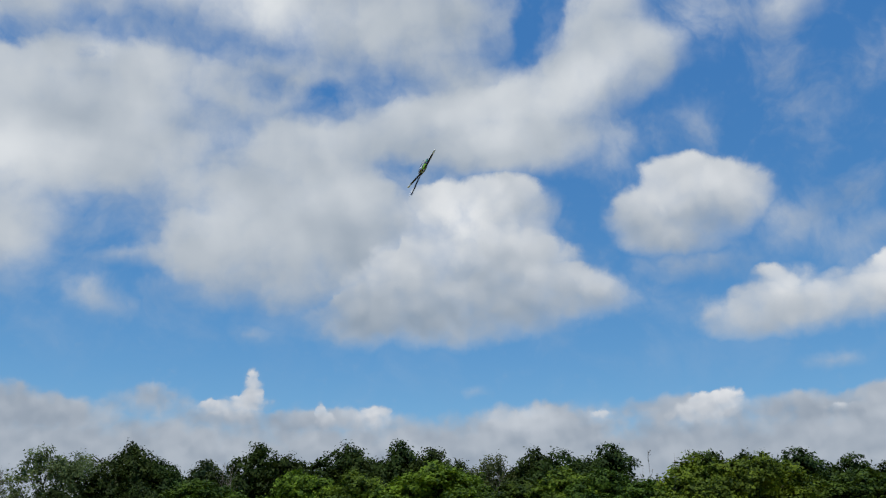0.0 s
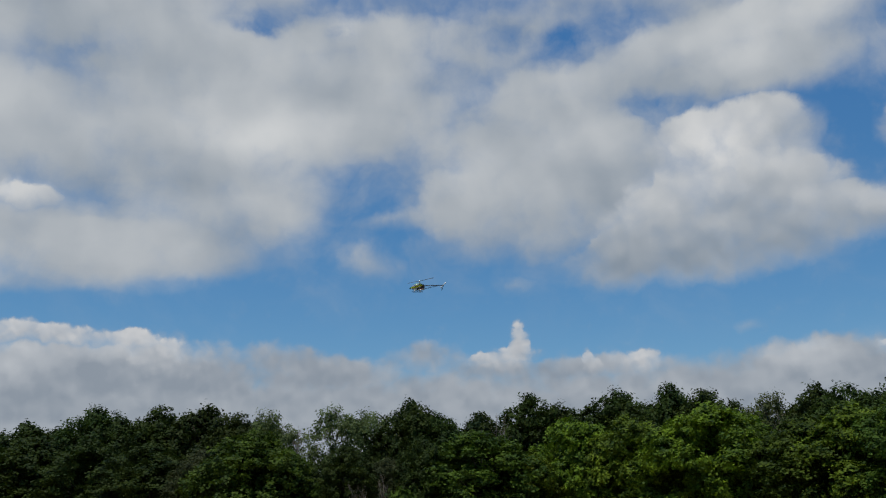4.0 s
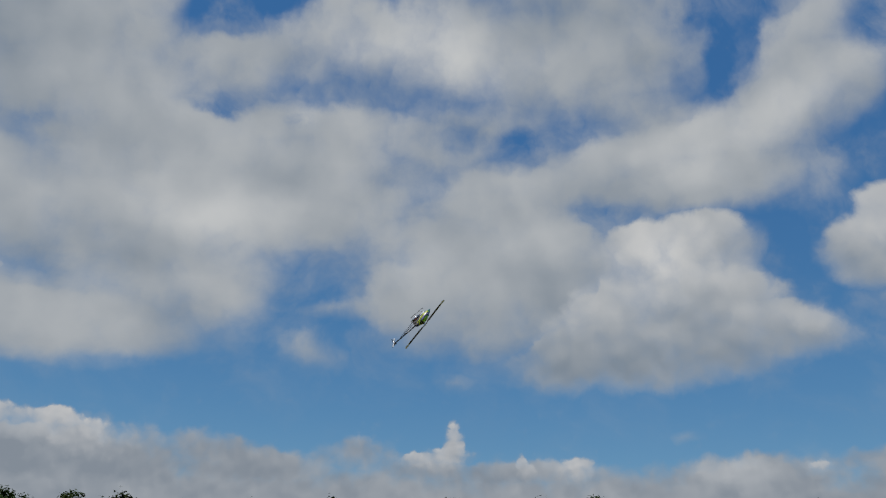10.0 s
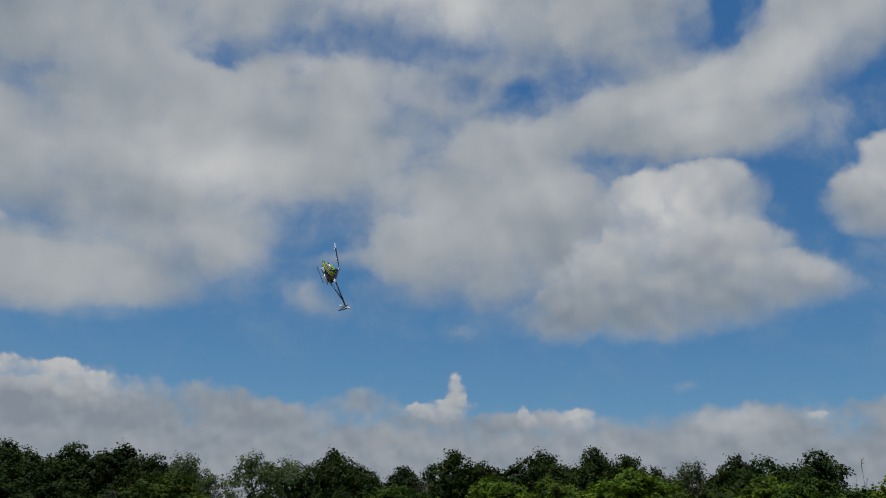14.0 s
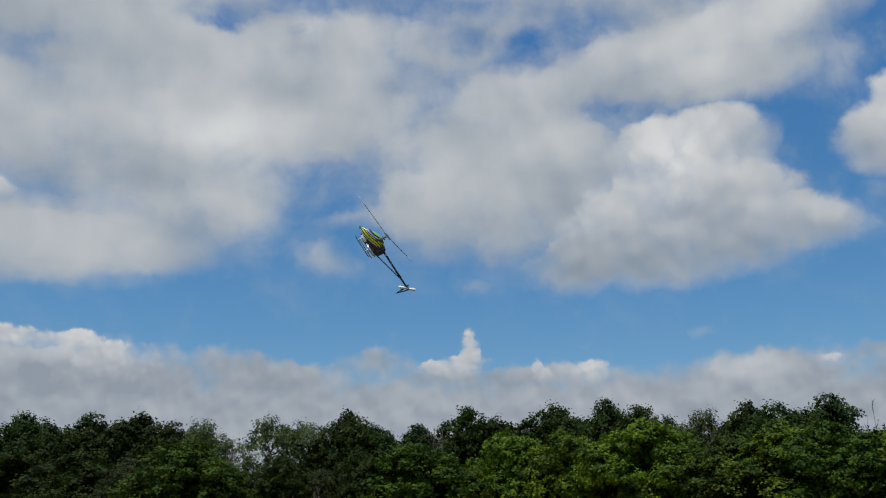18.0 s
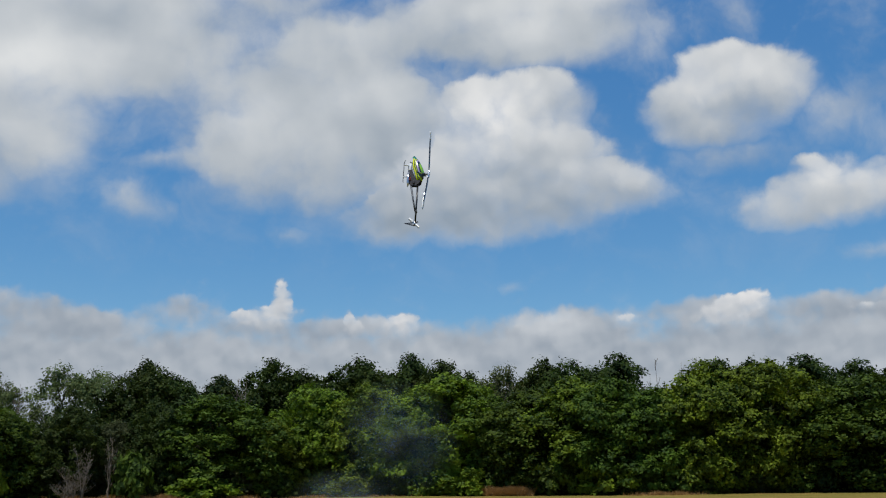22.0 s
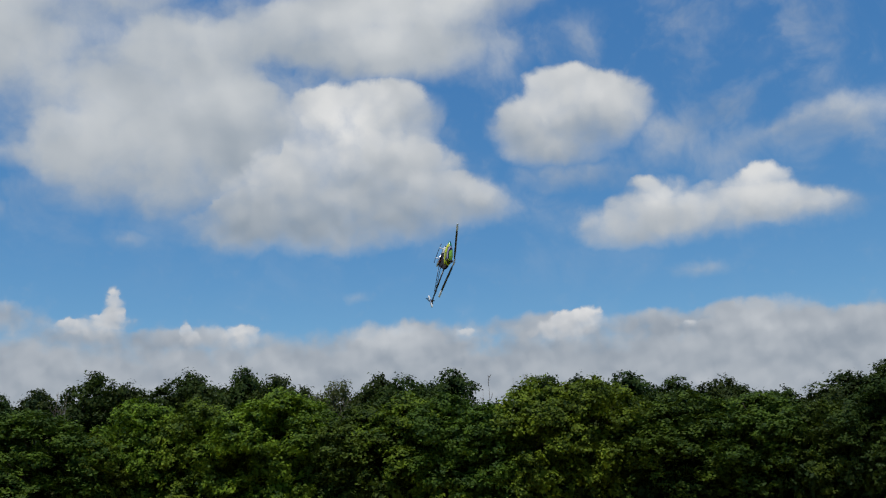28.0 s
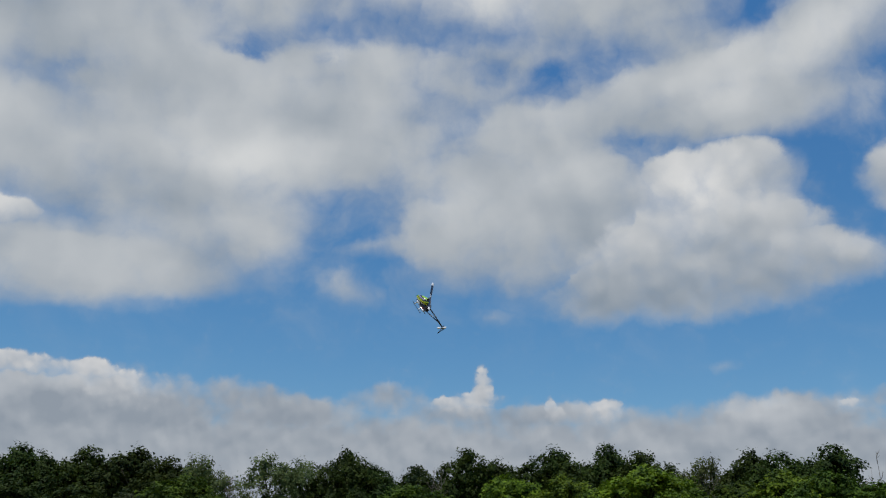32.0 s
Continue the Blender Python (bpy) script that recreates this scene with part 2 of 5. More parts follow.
EASTERN = [(32.8, 21.2, 3.9, 2.5, 0, 1.1), (29.6, 20.7, 1.8, 1.5, 0, 0.7), (36.1, 21.6, 2.1, 1.8, 0, 0.7), (32.4, 23.2, 2.0, 1.0, 0, 0.6),
           (31.3, 19.1, 3.2, 0.8, 0, 0.4), (35.3, 14.5, 2.6, 1.3, 0, 0.9), (38.3, 15.8, 2.5, 1.4, 0, 0.9), (43.4, 15.8, 2.6, 1.4, 0, 0.9),
           (46.8, 14.7, 3.1, 1.0, -6, 0.8), (40.7, 14.5, 5.6, 1.1, 4, 0.8), (44.1, 16.7, 1.3, 0.6, 0, 0.5), (36.8, 16.8, 0.9, 0.5, 0, 0.5)]
HEAD_SHINE = [(18.3, 21.4, 2.8, 2.2, 0, 0.55), (18.3, 20.1, 2.2, 1.7, 0, 0.25), (15.4, 19.6, 2.2, 2.0, 40, 0.25), (18.2, 15.9, 6.2, 1.8, 0, -0.28),
              (11.7, 14.9, 3.5, 1.7, 0, -0.1), (25.3, 16.7, 2.8, 1.0, 0, 0.12), (32.2, 22.6, 4.0, 1.3, 0, 0.32), (33.1, 19.5, 4.2, 1.3, 0, -0.1),
              (43.4, 16.3, 2.9, 1.3, 0, 0.45), (38.5, 16.3, 2.0, 1.2, 0, 0.35), (41.0, 13.9, 5.9, 1.0, 0, -0.1), (-25.1, 18.4, 1.8, 0.8, 0, 0.5),
              (47.1, 14.9, 2.1, 0.8, 0, 0.2)]
BANK_BODY = [(-23.1, 8.5, 4.2, 1.8, 0, 0.9), (-16.5, 9.1, 3.7, 1.5, 0, 0.9), (-9.3, 9.5, 3.1, 1.2, -10, 0.6), (-0.7, 9.7, 2.0, 0.9, 0, 0.6),
             (-30.0, 8.4, 3.3, 1.3, 0, 0.8), (3.3, 9.0, 2.0, 0.7, 0, 0.5), (-33.2, 8.5, 2.0, 0.9, 0, 0.6), (-5.5, 8.7, 2.4, 0.7, 0, 0.4),
             (22.2, 8.6, 3.8, 1.0, 0, 0.5), (31.9, 9.2, 3.8, 0.7, 0, 0.6), (43.4, 8.9, 2.8, 1.2, 0, 0.7), (47.9, 7.9, 2.6, 0.9, 0, 0.6),
             (38.6, 9.0, 3.0, 0.7, 0, 0.5), (52.4, 7.4, 2.5, 0.8, 0, 0.5), (9.2, 8.7, 4.0, 0.5, 0, 0.4)]
BANK_HEADS = [(5.1, 10.3, 0.5, 1.1, 0, 1), (4.5, 9.3, 1.8, 0.7, 8, 0.9), (2.5, 9.2, 1.2, 0.4, 0, 0.6), (9.4, 8.7, 0.6, 0.5, -25, 0.9),
              (9.2, 9.3, 0.3, 0.5, 0, 0.7), (12.3, 8.8, 1.15, 0.7, 8, 1.1), (26.0, 8.7, 1.0, 0.5, 0, 0.7), (32.3, 9.0, 2.0, 0.8, 14, 1.4),
              (39.5, 8.7, 1.1, 0.3, 0, 0.6), (-23.8, 10.5, 1.8, 0.7, 0, 1), (-21.1, 10.3, 1.5, 0.8, -5, 0.9), (-25.8, 9.5, 1.0, 1.0, 20, 0.8),
              (-18.3, 10.1, 1.3, 0.9, 0, 0.9), (-15.9, 9.5, 2.2, 1.2, -8, 0.7), (-29.0, 9.1, 1.6, 0.7, -10, 1), (-32.4, 8.9, 1.6, 0.6, 0, 0.8)]
BANK_SHINE = [(-24.8, 9.7, 2.9, 1.1, 0, 0.5), (-18.9, 10.0, 3.0, 0.8, 0, 0.4), (-25.3, 7.7, 2.2, 1.0, 20, 0.3), (-20.8, 8.6, 2.3, 1.2, 0, -0.25),
              (-11.4, 8.3, 6.8, 1.3, 0, -0.12), (-30.4, 9.3, 3.6, 0.6, 0, 0.4), (-30.8, 7.7, 2.9, 0.8, 0, -0.2), (21.1, 8.3, 2.1, 0.8, 0, 0.3),
              (43.5, 8.1, 2.0, 0.9, 0, 0.35), (32.3, 9.1, 2.3, 0.7, 0, 0.3), (4.9, 10.1, 1.9, 1.0, 0, 0.3), (11.9, 9.0, 2.0, 0.7, 0, 0.3),
              (43.4, 9.4, 1.9, 1.0, 0, 0.3), (33.5, 7.6, 6.7, 1.0, 0, -0.1), (22.2, 8.9, 2.8, 0.7, 0, 0.2)]


def heap(n, place, rows, spread=1.5):
    """The summed thickness of puffs, and the same weighted by how far up its puff each point lies."""
    heaped = (0.0, 0.0, 0.0)
    for az, el, w, h, lean, weight in rows:
        m = n.add("ShaderNodeMapping", vector_type="TEXTURE")
        n.put(m.inputs["Vector"], place)
        m.inputs["Location"].default_value = (az, el, 0)
        m.inputs["Rotation"].default_value = (0, 0, radians(lean))
        m.inputs["Scale"].default_value = (w * spread, h * spread, 1)
        s = n.add("ShaderNodeTexGradient", gradient_type="SPHERICAL")
        n.put(s.inputs[0], m.outputs[0])
        steep = weight / (h * spread)
        scaled = n.vmath("SCALE", (weight, steep, steep * el), scale=s.outputs["Fac"])
        heaped = n.vmath("ADD", scaled, heaped)
    sep = n.add("ShaderNodeSeparateXYZ")
    n.put(sep.inputs[0], heaped)
    at = n.add("ShaderNodeSeparateXYZ")
    n.put(at.inputs[0], place)
    return sep.outputs[0], n.math("SUBTRACT", n.math("MULTIPLY", at.outputs[1], sep.outputs[1]), sep.outputs[2])


def warped(n, place, warps):
    """The place, pushed about by noise of several sizes."""
    for scale, reach in warps:
        push = n.vmath("SUBTRACT", n.noise(place, scale, 3, 0.5, colour=True), (0.5, 0.5, 0.5))
        place = n.vmath("ADD", place, n.vmath("MULTIPLY", push, (reach, reach * 0.7, 0)))
    return place


def cloud_layer(n, place, puffs, gaps=(), shine=(), band=None, lumps=(), soft=(), edge=(0.1, 0.6), crisp=None, gain=0.4, base=0.4, mottle=0.5, relief=(0.1, 2.0, 0.5)):
    """One layer of cloud: how far it covers the sky, and how bright each point is painted."""
    total, rise = heap(n, place, puffs)
    height = n.math("DIVIDE", rise, n.math("ADD", total, 0.35))
    d = n.math("TANH", n.math("MULTIPLY", total, 1.15))
    if gaps:
        rag = n.ramp(n.noise(place, 0.5, 4, 0.6), 0.28, 0.66, 0.15, 1.0, smooth=False)
        d = n.math("SUBTRACT", d, n.math("MULTIPLY", heap(n, place, gaps)[0], rag))
    if band:
        sep = n.add("ShaderNodeSeparateXYZ")
        n.put(sep.inputs[0], place)
        d = n.math("ADD", d, n.ramp(sep.outputs[1], band[1], band[0]))
    for scale, depth in lumps:
        v = n.add("ShaderNodeTexVoronoi")
        v.feature = "SMOOTH_F1"
        n.put(v.inputs["Vector"], place)
        v.inputs["Scale"].default_value = scale
        v.inputs["Smoothness"].default_value = 0.5
        bulge = n.math("SUBTRACT", 0.42, v.outputs["Distance"])
        d = n.math("MULTIPLY_ADD", bulge, depth, d)
        height = n.math("MULTIPLY_ADD", bulge, depth * 0.5, height)
    for scale, depth, detail in soft:
        d = n.math("MULTIPLY_ADD", n.math("SUBTRACT", n.noise(place, scale, detail, 0.55), 0.5), depth, d)
    cover = n.ramp(d, *edge)
    if crisp:
        # the upper rims of the heaps are crisp, their undersides melt away
        rim = n.ramp(height, -0.15, 0.35)
        cover = n.math("MULTIPLY_ADD", n.math("SUBTRACT", n.ramp(d, *crisp), cover), rim, cover)
    glow = n.math("MULTIPLY_ADD", height, gain, base)
    if shine:
        glow = n.math("MULTIPLY_ADD", heap(n, place, shine)[0], 0.9, glow)
    glow = n.math("MULTIPLY_ADD", n.math("SUBTRACT", n.noise(place, 0.16, 4, 0.5), 0.5), mottle, glow)
    # paints lighter upper and dimmer lower sides onto the lumps
    size, step, depth = relief
    above = n.noise(n.vmath("ADD", place, (step * 0.35, step, 0.0)), size, 2, 0.5)
    glow = n.math("MULTIPLY_ADD", n.math("SUBTRACT", n.noise(place, size, 2, 0.5), above), depth, glow, clamp=True)
    return d, cover, glow


def cloud_material(name, back, front, light, shade, warps, veil=0.0, bright=None):
    """Water droplets in two layers, soft masses behind and crisp heaps before them; their sun and shade are painted
    into the glow.
    """
    m, n, out = material(name)
    p = n.vmath("NORMALIZE", n.coords())
    sep = n.add("ShaderNodeSeparateXYZ")
    n.put(sep.inputs[0], p)
    az = n.math("MULTIPLY", n.math("ARCTAN2", sep.outputs[0], sep.outputs[1]), 57.2958)
    el = n.math("MULTIPLY", n.math("ARCSINE", sep.outputs[2]), 57.2958)
    comb = n.add("ShaderNodeCombineXYZ")
    n.put(comb.inputs[0], az)
    n.put(comb.inputs[1], el)
    flat = warped(n, comb.outputs[0], warps[0])
    d, cover, glow = cloud_layer(n, flat, **back)
    if veil:
        thin = n.noise(flat, 0.2, 5, 0.58, 0.4)
        thin = n.math("MULTIPLY", n.ramp(n.math("MULTIPLY_ADD", d, 0.30, thin), 0.42, 0.85), veil)
        thin = n.math("MULTIPLY", thin, n.ramp(el, 8.0, 22.0))
        cover = n.math("MAXIMUM", cover, thin)
    colour = n.mix(glow, rgb(*shade), rgb(*light))
    _, near, lit = cloud_layer(n, warped(n, comb.outputs[0], warps[1]), **front)
    colour = n.mix(near, colour, n.mix(lit, rgb(*shade), rgb(*(bright or light))))
    cover = n.math("MAXIMUM", cover, near)
    clear = n.vmath("DOT_PRODUCT", p, tuple(heading(SUN_AZ, SUN_EL)))
    cover = n.math("MULTIPLY", cover, n.ramp(clear, 0.93, 0.80))
    e = n.add("ShaderNodeEmission")
    n.put(e.inputs[0], colour)
    mixer = n.add("ShaderNodeMixShader")
    tr = n.add("ShaderNodeBsdfTransparent")
    n.put(mixer.inputs[0], cover)
    n.t.links.new(tr.outputs[0], mixer.inputs[1])
    n.t.links.new(e.outputs[0], mixer.inputs[2])
    n.t.links.new(mixer.outputs[0], out.inputs[0])
    m.cycles.emission_sampling = "NONE"
    return m


def dome(name, radius, mat, label):
    bm = bmesh.new()
    bmesh.ops.create_uvsphere(bm, u_segments=96, v_segments=48, radius=radius)
    bmesh.ops.delete(bm, geom=[v for v in bm.verts if v.co.z < -radius * 0.08], context="VERTS")
    bmesh.ops.reverse_faces(bm, faces=bm.faces)
    for f in bm.faces:
        f.smooth = True
    me = bpy.data.meshes.new(name)
    bm.to_mesh(me)
    bm.free()
    me.materials.append(mat)
    ob = new(name, me)
    ob.location = EYE
    return tagged(ob, label, "clouds", kind="structure")


clouds_upper = dome("backdrop_clouds", 2500, cloud_material(
    "cumulus",
    dict(puffs=OVERHEAD + RIDGE + MASS + WESTERN + SHELF + WISPS, gaps=GAPS, shine=BODY_SHINE, lumps=((0.40, 0.22),), soft=((0.16, 0.40, 3), (0.45, 0.55, 5), (1.5, 0.16, 4)),
         edge=(0.0, 0.98), crisp=(0.10, 0.72), gain=0.36, base=0.42, mottle=0.70, relief=(0.14, 1.6, 0.9)),
    dict(puffs=CUMULUS + EASTERN, shine=HEAD_SHINE, lumps=((0.38, 0.26), (0.9, 0.20)), soft=((0.45, 0.30, 4), (1.4, 0.22, 5)),
         edge=(0.02, 0.95), crisp=(0.18, 0.58), gain=0.40, base=0.36, mottle=0.45, relief=(0.26, 0.9, 0.85)),
    (0.62, 0.635, 0.64), (0.242, 0.292, 0.350), (((0.12, 1.5), (0.5, 0.9), (1.8, 0.3)), ((0.25, 1.1), (0.9, 0.7), (3.0, 0.24))), veil=0.62, bright=(0.70, 0.70, 0.69)),
    "broken grey and white cumulus clouds in a blue sky")
clouds_bank = dome("backdrop_cloud_bank", 2800, cloud_material(
    "cloud bank",
    dict(puffs=BANK_BODY, shine=BANK_SHINE, band=(6.6, 10.6), lumps=((0.55, 0.34), (1.6, 0.16)), soft=((0.35, 0.30, 3), (1.2, 0.32, 5)),
         edge=(0.14, 0.86), crisp=(0.22, 0.62), gain=0.34, base=0.22, mottle=0.32, relief=(0.45, 0.55, 0.9)),
    dict(puffs=BANK_HEADS, lumps=((0.9, 0.28), (2.2, 0.20)), soft=((1.4, 0.30, 4), (4.0, 0.14, 3)),
         edge=(0.0, 0.95), crisp=(0.22, 0.50), gain=0.5, base=0.52, mottle=0.2, relief=(0.7, 0.3, 0.8)),
    (0.575, 0.597, 0.620), (0.262, 0.304, 0.358), (((0.25, 0.6), (1.1, 0.5), (3.2, 0.3)), ((1.1, 0.45), (3.2, 0.28))), bright=(0.68, 0.68, 0.68)),
    "low grey cloud bank with white tops above the wood")


# ---- materials ----
def leaf_material(name, dark, bright, through_light=0.24):
    m, n, out = material(name)
    isl = n.add("ShaderNodeNewGeometry").outputs["Random Per Island"]
    rnd = n.add("ShaderNodeObjectInfo").outputs["Random"]
    wide = n.noise(n.coords(), 0.8, 3)
    # besides leaf variety, dark to bright paints shaded gaps and sunlit tips
    mixv = n.math("MULTIPLY_ADD", isl, 0.45, n.math("MULTIPLY", n.ramp(wide, 0.35, 0.68), 0.55), clamp=True)
    col = n.mix(mixv, rgb(*dark), rgb(*bright))
    hs = n.add("ShaderNodeHueSaturation")
    n.put(hs.inputs["Hue"], n.ramp(rnd, 0, 1, 0.485, 0.512, smooth=False))
    n.put(hs.inputs["Value"], n.ramp(rnd, 0, 1, 0.85, 1.15, smooth=False))
    n.put(hs.inputs["Color"], col)
    d = n.add("ShaderNodeBsdfPrincipled")
    n.put(d.inputs["Base Color"], hs.outputs[0])
    d.inputs["Roughness"].default_value = 0.65
    d.inputs["Specular IOR Level"].default_value = 0.15
    t = n.add("ShaderNodeBsdfTranslucent")
    n.put(t.inputs[0], hs.outputs[0])
    mixer = n.add("ShaderNodeMixShader")
    mixer.inputs[0].default_value = through_light
    n.t.links.new(d.outputs[0], mixer.inputs[1])
    n.t.links.new(t.outputs[0], mixer.inputs[2])
    n.t.links.new(mixer.outputs[0], out.inputs[0])
    return m


# these leaf colours have some of the sun and shade painted in
LEAF = {
    "b": leaf_material("leaves in sunlit tones", (0.014, 0.036, 0.008), (0.190, 0.268, 0.014)),
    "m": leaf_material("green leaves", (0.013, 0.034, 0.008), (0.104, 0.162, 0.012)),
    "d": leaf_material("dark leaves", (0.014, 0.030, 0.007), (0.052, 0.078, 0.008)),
    "o": leaf_material("olive leaves", (0.035, 0.048, 0.018), (0.075, 0.090, 0.030)),
    "p": leaf_material("pale leaves", (0.050, 0.076, 0.022), (0.150, 0.180, 0.060)),
    "c": leaf_material("needles", (0.015, 0.035, 0.012), (0.045, 0.075, 0.025)),
}
BARK = surface("bark", (0.10, 0.08, 0.06), 0.9, vary=0.5, scale=3, bump=0.6, fine=14)
DEADWOOD = surface("bleached dead wood", (0.19, 0.16, 0.125), 0.9, vary=0.4, scale=3, bump=0.4, fine=14)
CONCRETE = surface("weathered concrete", (0.52, 0.39, 0.22), 0.85, vary=0.3, scale=2.5, bump=0.5, fine=20, colour_b=(0.36, 0.27, 0.15))
PETAL = surface("white clover petals", (0.74, 0.70, 0.44), 0.7, vary=0.1)
CARBON = surface("carbon fibre", (0.015, 0.015, 0.017), 0.35, vary=0.3, scale=60, fine=200)
BLADE = surface("gloss black blade", (0.012, 0.012, 0.014), 0.22, vary=0.2, scale=20, fine=120, coat=0.3)
WHITE = surface("white plastic", (0.80, 0.81, 0.82), 0.35, vary=0.06, scale=12, fine=60)
SILVER = surface("brushed aluminium", (0.60, 0.61, 0.63), 0.30, metal=1.0, vary=0.2, scale=30, fine=160)
DARKFRAME = surface("dark side frame", (0.035, 0.028, 0.026), 0.5, vary=0.35, scale=25, fine=90)
MAROON = surface("red anodised metal", (0.22, 0.03, 0.025), 0.4, metal=0.4, vary=0.2, scale=25)


def grass_material():
    m, n, out = material("mown grass")
    p = n.coords()
    sep = n.add("ShaderNodeSeparateXYZ")
    n.put(sep.inputs[0], p)
    streak = n.add("ShaderNodeMapping")
    n.put(streak.inputs[0], p)
    streak.inputs["Scale"].default_value = (0.55, 1.0, 1.0)
    rows = n.noise(streak.outputs[0], 0.22, 5, 0.6)
    patch = n.noise(p, 0.06, 4, 0.55)
    fine = n.noise(p, 5.5, 6, 0.72)
    tiny = n.noise(p, 40.0, 3, 0.6)
    col = n.mix(n.ramp(rows, 0.40, 0.66), rgb(0.155, 0.170, 0.017), rgb(0.270, 0.205, 0.038))
    col = n.mix(n.ramp(patch, 0.42, 0.62), col, rgb(0.148, 0.158, 0.016))
    mottle = n.noise(p, 2.6, 6, 0.75)
    col = n.mix(n.math("MULTIPLY", n.ramp(mottle, 0.44, 0.60), 0.80), col, rgb(0.095, 0.106, 0.012))
    col = n.mix(n.math("MULTIPLY", n.ramp(fine, 0.46, 0.62), 0.80), col, rgb(0.36, 0.255, 0.062))
    col = n.mix(n.math("MULTIPLY", tiny, 0.5), col, rgb(0.08, 0.09, 0.015))
    bare = n.noise(p, 0.33, 5, 0.68)
    col = n.mix(n.math("MULTIPLY", n.ramp(bare, 0.46, 0.64), 0.55), col, rgb(0.245, 0.155, 0.036))
    # the rougher, drier margin along the wood
    edge = n.math("ADD", n.math("MULTIPLY", sep.outputs[0], 0.40), sep.outputs[1])
    edge = n.math("MULTIPLY_ADD", n.math("SUBTRACT", n.noise(p, 0.35, 3, 0.6), 0.5), 1.6, edge)
    col = n.mix(n.math("MULTIPLY", n.ramp(edge, 44.9, 45.6), 0.62), col, n.mix(n.ramp(n.noise(streak.outputs[0], 0.5, 5, 0.65), 0.38, 0.62), rgb(0.285, 0.178, 0.055), rgb(0.185, 0.160, 0.034)))
    s = n.add("ShaderNodeBsdfPrincipled")
    n.put(s.inputs["Base Color"], col)
    s.inputs["Roughness"].default_value = 0.95
    s.inputs["Specular IOR Level"].default_value = 0.08
    bn = n.add("ShaderNodeBump")
    bn.inputs["Strength"].default_value = 0.8
    bn.inputs["Distance"].default_value = 0.05
    n.put(bn.inputs["Height"], n.math("ADD", fine, tiny))
    n.put(s.inputs["Normal"], bn.outputs[0])
    n.t.links.new(s.outputs[0], out.inputs[0])
    return m


GRASS = grass_material()


def blade_grass_material(name, a, b):
    m, n, out = material(name)
    isl = n.add("ShaderNodeNewGeometry").outputs["Random Per Island"]
    d = n.add("ShaderNodeBsdfDiffuse")
    n.put(d.inputs[0], n.mix(isl, rgb(*a), rgb(*b)))
    t = n.add("ShaderNodeBsdfTranslucent")
    n.put(t.inputs[0], n.mix(isl, rgb(*a), rgb(*b)))
    mixer = n.add("ShaderNodeMixShader")
    mixer.inputs[0].default_value = 0.3
    n.t.links.new(d.outputs[0], mixer.inputs[1])
    n.t.links.new(t.outputs[0], mixer.inputs[2])
    n.t.links.new(mixer.outputs[0], out.inputs[0])
    return m


TURF = blade_grass_material("grass blades", (0.22, 0.21, 0.03), (0.42, 0.33, 0.09))
TUFT = blade_grass_material("grass tufts", (0.165, 0.170, 0.021), (0.40, 0.275, 0.075))
STRAW = blade_grass_material("dry straw", (0.24, 0.135, 0.050), (0.45, 0.275, 0.11))


# ---- mesh helpers ----
def mesh_object(name, verts, faces, mat, parent=None, smooth=False):
    me = bpy.data.meshes.new(name)
    me.from_pydata(verts, [], faces)
    me.materials.append(mat)
    if smooth:
        me.polygons.foreach_set("use_smooth", [True] * len(me.polygons))
    ob = new(name, me)
    ob.parent = parent
    return ob


def part(name, bm, mat, parent, label="", smooth=True):
    me = bpy.data.meshes.new(name)
    for f in bm.faces:
        f.smooth = smooth
    bm.to_mesh(me)
    bm.free()
    for one in (mat if isinstance(mat, (list, tuple)) else [mat]):
        me.materials.append(one)
    ob = new(name, me)
    ob.parent = parent
    if label:
        tagged(ob, label)
    return ob


def tube(bm, points, radii, sides=8):
    """A round bar along points, tapering by radii."""
    rings = []
    pts = [Vector(p) for p in points]
    for i, p in enumerate(pts):
        d = (pts[min(i + 1, len(pts) - 1)] - pts[max(i - 1, 0)]).normalized()
        side = d.cross(Vector((0, 0, 1)))
        if side.length < 1e-3:
            side = Vector((1, 0, 0))
        side.normalize()
        up = side.cross(d)
        r = radii[i] if isinstance(radii, (list, tuple)) else radii
        rings.append([bm.verts.new(p + (side * math.cos(a) + up * math.sin(a)) * r)
                      for a in (2 * math.pi * k / sides for k in range(sides))])
    for a, b in zip(rings, rings[1:]):
        for k in range(sides):
            bm.faces.new((a[k], a[(k + 1) % sides], b[(k + 1) % sides], b[k]))
    bm.faces.new(rings[0][::-1])
    bm.faces.new(rings[-1])
    return bm


def box(bm, lo, hi, bevel=0.0):
    made = bmesh.ops.create_cube(bm, size=1.0)["verts"]
    lo, hi = Vector(lo), Vector(hi)
    for v in made:
        v.co = Vector([(l + h) / 2 + c * (h - l) for l, h, c in zip(lo, hi, v.co)])
    if bevel:
        edges = {e for v in made for e in v.link_edges}
        bmesh.ops.bevel(bm, geom=list(edges), offset=bevel, segments=2, affect="EDGES", profile=0.5)
    return bm


